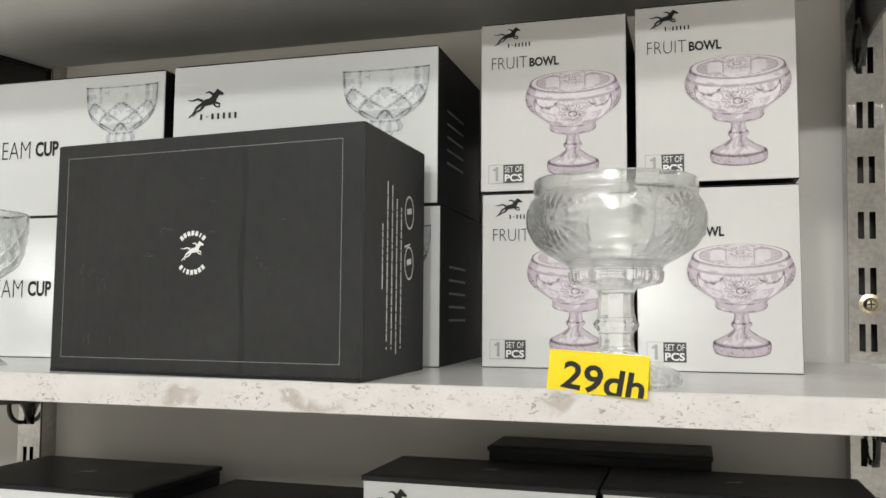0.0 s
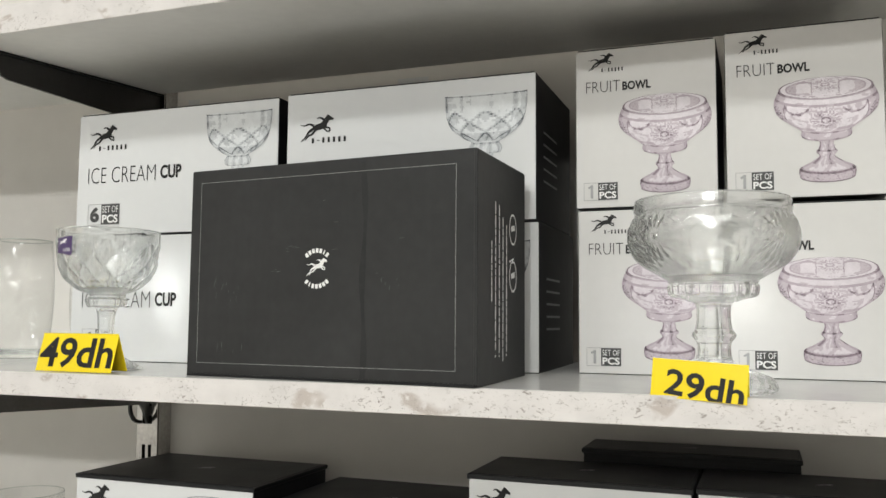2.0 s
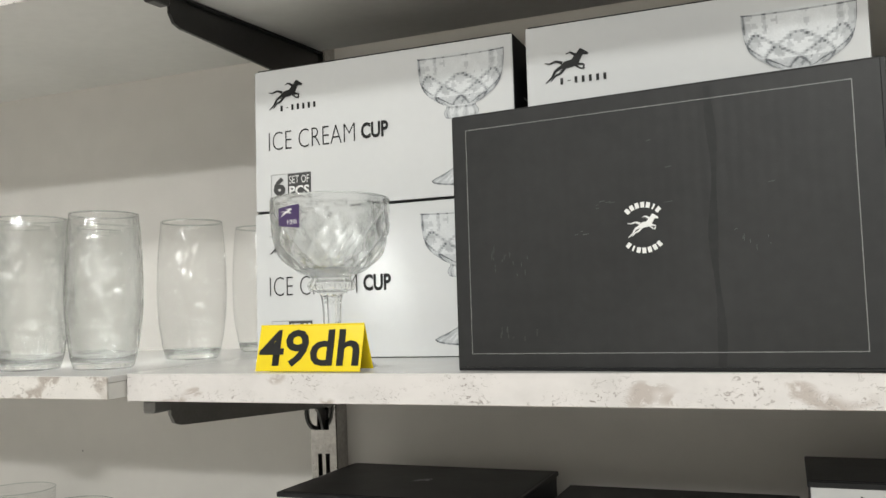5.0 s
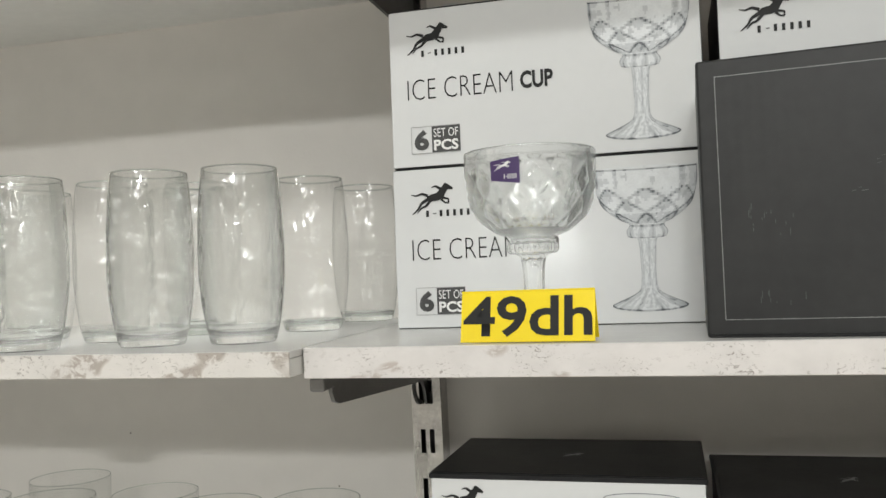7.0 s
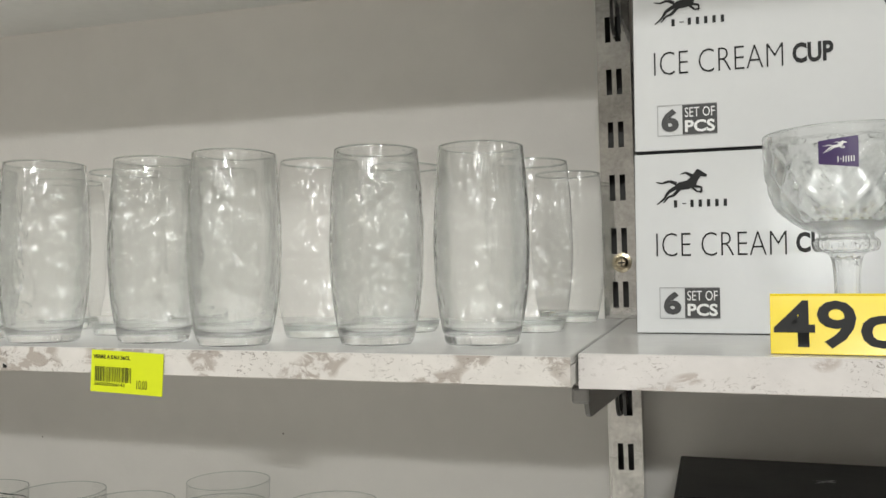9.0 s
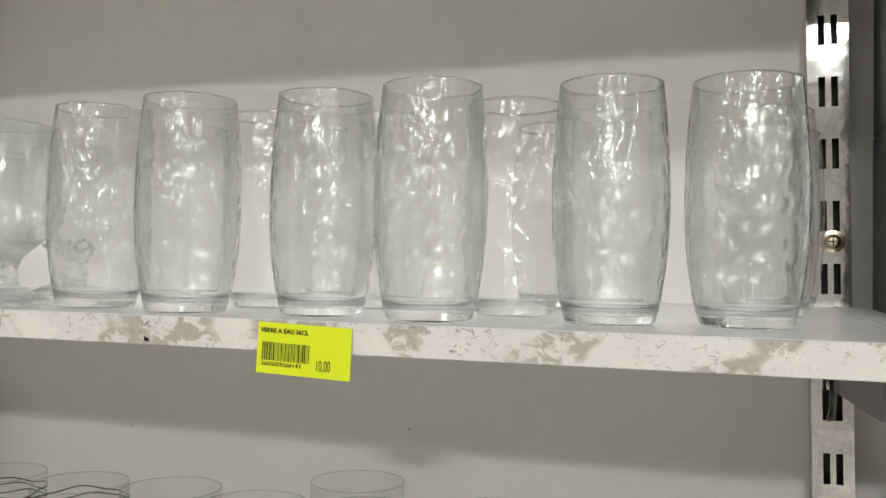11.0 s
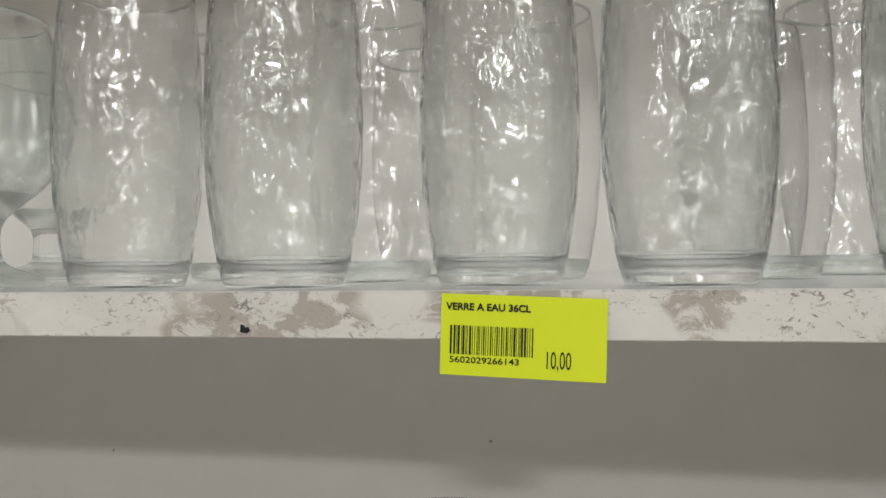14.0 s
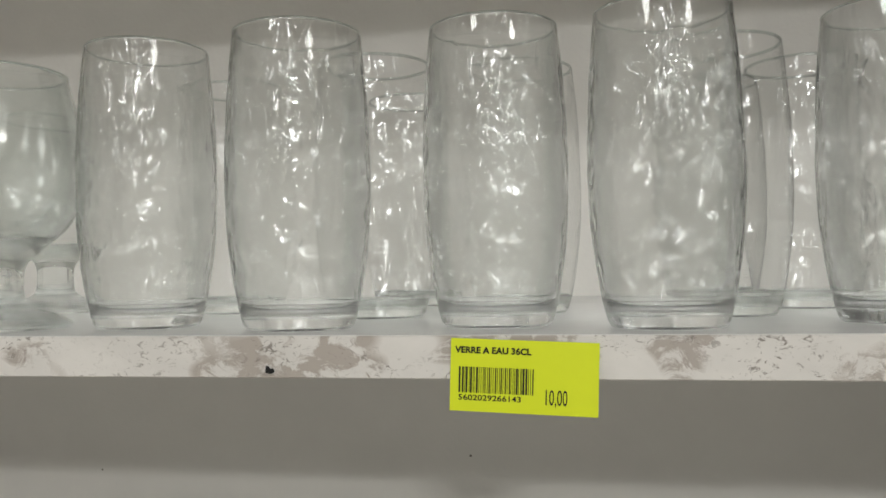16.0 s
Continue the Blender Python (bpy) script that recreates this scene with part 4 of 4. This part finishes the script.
def ice_cup(m):
    e = empty("ice_cream_cup", m, "clear cut-glass stemmed ice cream cup with purple sticker", "cup")
    outer = [(0.026, 0.0015)] + curve([(0.033, 0.0), (0.0335, 0.002), (0.015, 0.013), (0.0085, 0.021), (0.0075, 0.040), (0.0095, 0.060), (0.0175, 0.064), (0.019, 0.0695), (0.016, 0.075), (0.027, 0.080), (0.041, 0.093), (0.0465, 0.113), (0.0475, 0.139)], 14)
    prof, n_out = shell(outer, 0.0027, 0.080, 0.0012)

    def cut(i, a, r, z):
        if i < n_out and 0.079 < z < 0.130:
            t = (z - 0.079) / 0.05
            k = min(1, t * 5) * min(1, (1 - t) * 5)
            u, v = abs(math.sin(7 * a + 6.5 * t)), abs(math.sin(7 * a - 6.5 * t))
            return (r - 0.0030 * k * (1 - min(u, v, 0.85) / 0.85), z)
        if i < n_out and 0.130 <= z < 0.137:
            return (r - 0.0007 * max(0, math.cos(14 * a)), z)
        if i < n_out and 0.018 < z < 0.060:
            return (r * (1 - 0.10 * abs(math.sin(4 * a))), z)
        if i < n_out and 0.060 <= z < 0.076:
            return (r * (1 - 0.05 * abs(math.sin(8 * a))), z)
        if i < n_out and z <= 0.018:
            return (r, z + 0.0012 * math.sin(9 * a) * min(1, z / 0.004))
        return (r, z)
    part("glass_body", lathe(prof, 252, cut), CUT, e, smooth=True)
    # Added lining just off the inner wall; it casts the cup's shadow.
    wall = [p for p in prof[n_out + 3:] if p[0] > 0.003]
    bm = lathe([(r - 0.0004, z + 0.0003) for r, z in wall], 96)
    part("inner_face", bm, SHADOW_LINING, e, "added thin lining that casts a pale shadow for the glass", smooth=True)
    bm = bmesh.new()
    a0, a1, n = radians(246), radians(271), 8
    for k in range(n):
        p, q = a0 + (a1 - a0) * k / n, a0 + (a1 - a0) * (k + 1) / n
        lo0, lo1 = 0.115 - 0.003 * k / n, 0.115 - 0.003 * (k + 1) / n
        hi0, hi1 = 0.129 + 0.002 * k / n, 0.129 + 0.002 * (k + 1) / n
        rr = 0.0484
        bm.faces.new([bm.verts.new((rr * math.cos(s), rr * math.sin(s), z)) for s, z in ((p, lo0), (q, lo1), (q, hi1), (p, hi0))])
    st = part("sticker", bm, PURPLE, e, "purple maker's sticker")
    bm = bmesh.new()
    brand_mark(bm, -0.0085, 0.1215, 0.013, 0.007)
    brand_bars(bm, -0.001, 0.0085, 0.1155, 0.119)
    for v in bm.verts:
        s = radians(259) + v.co.x / 0.0485
        v.co = (0.0487 * math.cos(s), 0.0487 * math.sin(s), v.co.z)
    part("brand_shape", bm, WHITE_INK, st)
    glass_settings(e.children[0])
    return e


ice_cup(pose(-0.608, 0.598, zr(0.58)) @ Matrix.Diagonal((1, 1, 0.95, 1)))


def fruit_bowl(m):
    e = empty("fruit_bowl", m, "clear pressed-glass footed fruit bowl with rosettes", "bowl")
    outer = [(0.034, 0.0015)] + curve([(0.041, 0.0), (0.0425, 0.004), (0.038, 0.011), (0.021, 0.017), (0.014, 0.022), (0.0125, 0.034), (0.0165, 0.041), (0.0135, 0.047), (0.0130, 0.062), (0.0185, 0.067), (0.029, 0.070), (0.031, 0.077),
                                  (0.030, 0.080), (0.036, 0.084), (0.051, 0.094), (0.0590, 0.108), (0.0590, 0.122), (0.0555, 0.131), (0.0560, 0.1345), (0.0555, 0.141)], 14)
    prof, n_out = shell(outer, 0.0032, 0.083, 0.0012)

    def press(i, a, r, z):
        if i >= n_out:
            return (r, z)
        if 0.088 < z < 0.130:
            t = (z - 0.088) / 0.042
            k = min(1, t * 5) * min(1, (1 - t) * 5)
            s = (a / (2 * math.pi) * 8) % 2
            if s < 1:
                x, y = (s - 0.5) * 2.0, (t - 0.55) * 2.0
                d = math.hypot(x, y)
                ang = math.atan2(y, x)
                q = -0.0014 * math.exp(-((d - 0.24) / 0.06) ** 2) + 0.0013 * math.exp(-(d / 0.14) ** 2) + 0.0011 * math.cos(16 * ang) * (0.32 < d) + 0.0006 * math.cos(24 * d)
                return (r + q * k, z)
            x = abs(s - 1.5) * 2
            arch = math.exp(-((t - 0.86 + 0.30 * x * x) / 0.05) ** 2)
            return (r - 0.0016 * k * max(0, (x - 0.8) * 5) + 0.0014 * k * (1 - x * x) - 0.0008 * k * arch, z)
        if 0.066 < z <= 0.081:
            return (r * (1 + 0.05 * math.cos(12 * a)), z)
        if 0.022 < z < 0.066:
            return (r * (1 - 0.09 * abs(math.sin(4 * a))), z)
        if z < 0.017:
            return (r * (1 + 0.02 * math.cos(24 * a)), z)
        return (r, z)
    ob = part("glass_body", lathe(prof, 400, press), CUT, e, smooth=True)
    # Second skin added in the bowl, since the body casts no shadow.
    wall = [p for p in prof[n_out + 3:] if p[0] > 0.003]
    bm = lathe([(r - 0.0004, z + 0.0003) for r, z in wall], 96)
    part("inner_face", bm, SHADOW_LINING, e, "added thin lining that casts a pale shadow for the glass", smooth=True)
    glass_settings(ob)
    return e


fruit_bowl(pose(-0.050, 0.592, zr(0.58), 0, 0, 29.5) @ Matrix.Diagonal((1, 1, 0.975, 1)))


def low_glass(m, h, striped):
    name = "striped_glass" if striped else "low_glass"
    outer = [(0.029, 0.001)] + curve([(0.033, 0.0), (0.036, 0.004), (0.040, 0.04), (0.042, h)], 6)
    e = blown_glass(name, m, outer, 0.006, 0.0009, THIN, 48)
    tagged(e, "clear glass with wavy black stripes" if striped else "plain clear straight-sided glass", "glass", "striped glasses" if striped else "plain glasses")
    if striped:
        for k in range(5):
            bm = bmesh.new()
            rr, z0, n = 0.0423, h - 0.016 - 0.006 * k, 60
            lo, hi = [], []
            for s in range(n):
                a = 2 * math.pi * s / n
                z = z0 + 0.0016 * math.sin(3 * a + k * 1.7) + 0.0008 * math.sin(7 * a + k)
                r2 = rr - 0.00004 * (h - z) * 40
                lo.append(bm.verts.new((r2 * math.cos(a), r2 * math.sin(a), z)))
                hi.append(bm.verts.new((r2 * math.cos(a), r2 * math.sin(a), z + 0.0012)))
            for s in range(n):
                j = (s + 1) % n
                bm.faces.new((lo[s], lo[j], hi[j], hi[s]))
            part("stripe", bm, INK, e, "black wavy stripe")
    return e


plain = low_glass(pose(-0.935, 0.715, LOW), 0.122, False)
for gx, gy in ((-0.848, 0.745), (-0.80, 0.66), (-1.025, 0.75), (-1.12, 0.715), (-1.165, 0.80), (-1.21, 0.70), (-1.30, 0.715)):
    copy_thing(plain, pose(gx, gy, LOW))
stripy = low_glass(pose(-1.50, 0.725, LOW), 0.115, True)
for gx, gy in ((-1.405, 0.725), (-1.56, 0.66), (-1.47, 0.635)):
    copy_thing(stripy, pose(gx, gy, LOW, 0, 0, 100 * gx))

# ---------------- price tags ----------------


def tent_tag(m, w, h, words, x0, x1, z0, z1, slant=0.0):
    """A folded yellow card: printed front, blank back leg."""
    e = empty("price_tag", m, "yellow folded price card lettered " + words, "price tag", "price tags")
    part("card_front", block(0, w, 0, 0.0006, 0, h, 0.0002, 1), YELLOW, e)
    bm = block(0, w, 0, 0.0006, 0, h * 1.04, 0.0002, 1)
    bmesh.ops.rotate(bm, verts=bm.verts[:], cent=(0, 0, h), matrix=Matrix.Rotation(radians(33), 3, "X"))
    part("card_back", bm, YELLOW, e)
    bm = text_bm(words, x0 * w, x1 * w, z0 * h, z1 * h, -0.0004, 0.02)
    bmesh.ops.rotate(bm, verts=bm.verts[:], cent=(x0 * w, 0, z0 * h), matrix=Matrix.Rotation(radians(slant), 3, "Y"))
    bmesh.ops.bisect_plane(bm, geom=bm.verts[:] + bm.edges[:] + bm.faces[:], plane_co=(0, 0, 0.0003), plane_no=(0, 0, -1), clear_outer=True)
    part("price", bm, INK, e, "bold dark price lettering")
    return e


tent_tag(pose(-0.655, 0.5605, zr(0.56) + 0.0005, -14, 0, -3), 0.0925, 0.0345, "49dh", 0.02, 0.98, 0.10, 0.92)
tent_tag(pose(-0.0905, 0.5475, zr(0.546) - 0.001, -8, 3.2, -5), 0.0635, 0.0255, "29dh", 0.14, 0.96, 0.10, 0.80, 6.0)

label = empty("shelf_label", pose(-1.1055, 0.5252, 1.4045, 0, 2.2, 0), "fluorescent yellow shelf price label with barcode", "shelf label")
LW, LH = 0.0592, 0.0292
part("paper", block(0, LW, -0.0003, 0.0002, -LH, 0, 0.0001, 1), LIME, label)
part("product_line", text_bm("VERRE A EAU 36CL", 0.03 * LW, 0.55 * LW, -0.20 * LH, -0.105 * LH, -0.0006, 0.035), INK, label)
rnd = random.Random(11)
bm = bmesh.new()
bx = 0.06 * LW
while bx < 0.56 * LW:
    bw = rnd.choice((0.00022, 0.00022, 0.00045, 0.0007))
    add_poly(bm, [(bx, -0.74 * LH), (bx + bw, -0.74 * LH), (bx + bw, -0.385 * LH), (bx, -0.385 * LH)], -0.0006)
    bx += bw + rnd.choice((0.00025, 0.0004, 0.0006))
part("barcode", bm, INK, label)
part("barcode_number", text_bm("5602029266143", 0.06 * LW, 0.485 * LW, -0.845 * LH, -0.765 * LH, -0.0006, 0.012), INK, label)
part("price", text_bm("10,00", 0.65 * LW, 0.795 * LW, -0.90 * LH, -0.655 * LH, -0.0006, 0.0), INK, label)

nail = bmesh.new()
add_poly(nail, [(-0.002, -0.0015), (0.0005, -0.002), (0.0022, -0.0012), (0.0016, 0.0004), (0.0003, 0.0002), (-0.0006, 0.0012), (-0.0017, 0.0016)])
nail_hole = part("edge_chip", nail, INK)
nail_hole.matrix_world = pose(-1.183, 0.5256, 1.3915)
tagged(nail_hole, "small dark chip in the shelf edge", "chip")

# ---------------- small paper bits and light patches ---
# Two white slips put in as light leaking behind the upper shelf.
tag = empty("wall_sticker", pose(-0.432, WALL_Y - 0.0004, 1.7445), "white patch put in for light through the shelf gap", "sticker")
part("paper", block(0, 0.041, -0.0002, 0.0003, 0, 0.0085, 0.0001, 1), WHITE_CARD, tag)
small = empty("wall_sticker", pose(-0.742, WALL_Y - 0.0004, 1.7455), "white patch put in for light through the shelf gap", "sticker")
part("paper", block(0, 0.018, -0.0002, 0.0003, 0, 0.007, 0.0001, 1), WHITE_CARD, small)
price = empty("price_sticker", pose(-1.7415, UP_Y - 0.0006, 1.592), "white price sticker on a chrome upright", "sticker")
part("paper", block(0, 0.034, -0.0002, 0.0002, 0, 0.052, 0.0001, 1), WHITE_CARD, price)
bm = bmesh.new()
for k in range(5):
    add_stroke(bm, (0.019 + 0.0027 * k, 0.030), (0.019 + 0.0027 * k, 0.035), 0.0016, -0.0004)
part("print_row", bm, GREY_INK, price)
bm = bmesh.new()
add_stroke(bm, (0.004, 0.045), (0.022, 0.045), 0.0022, -0.0004)
part("print_row", bm, FAINT_INK, price)
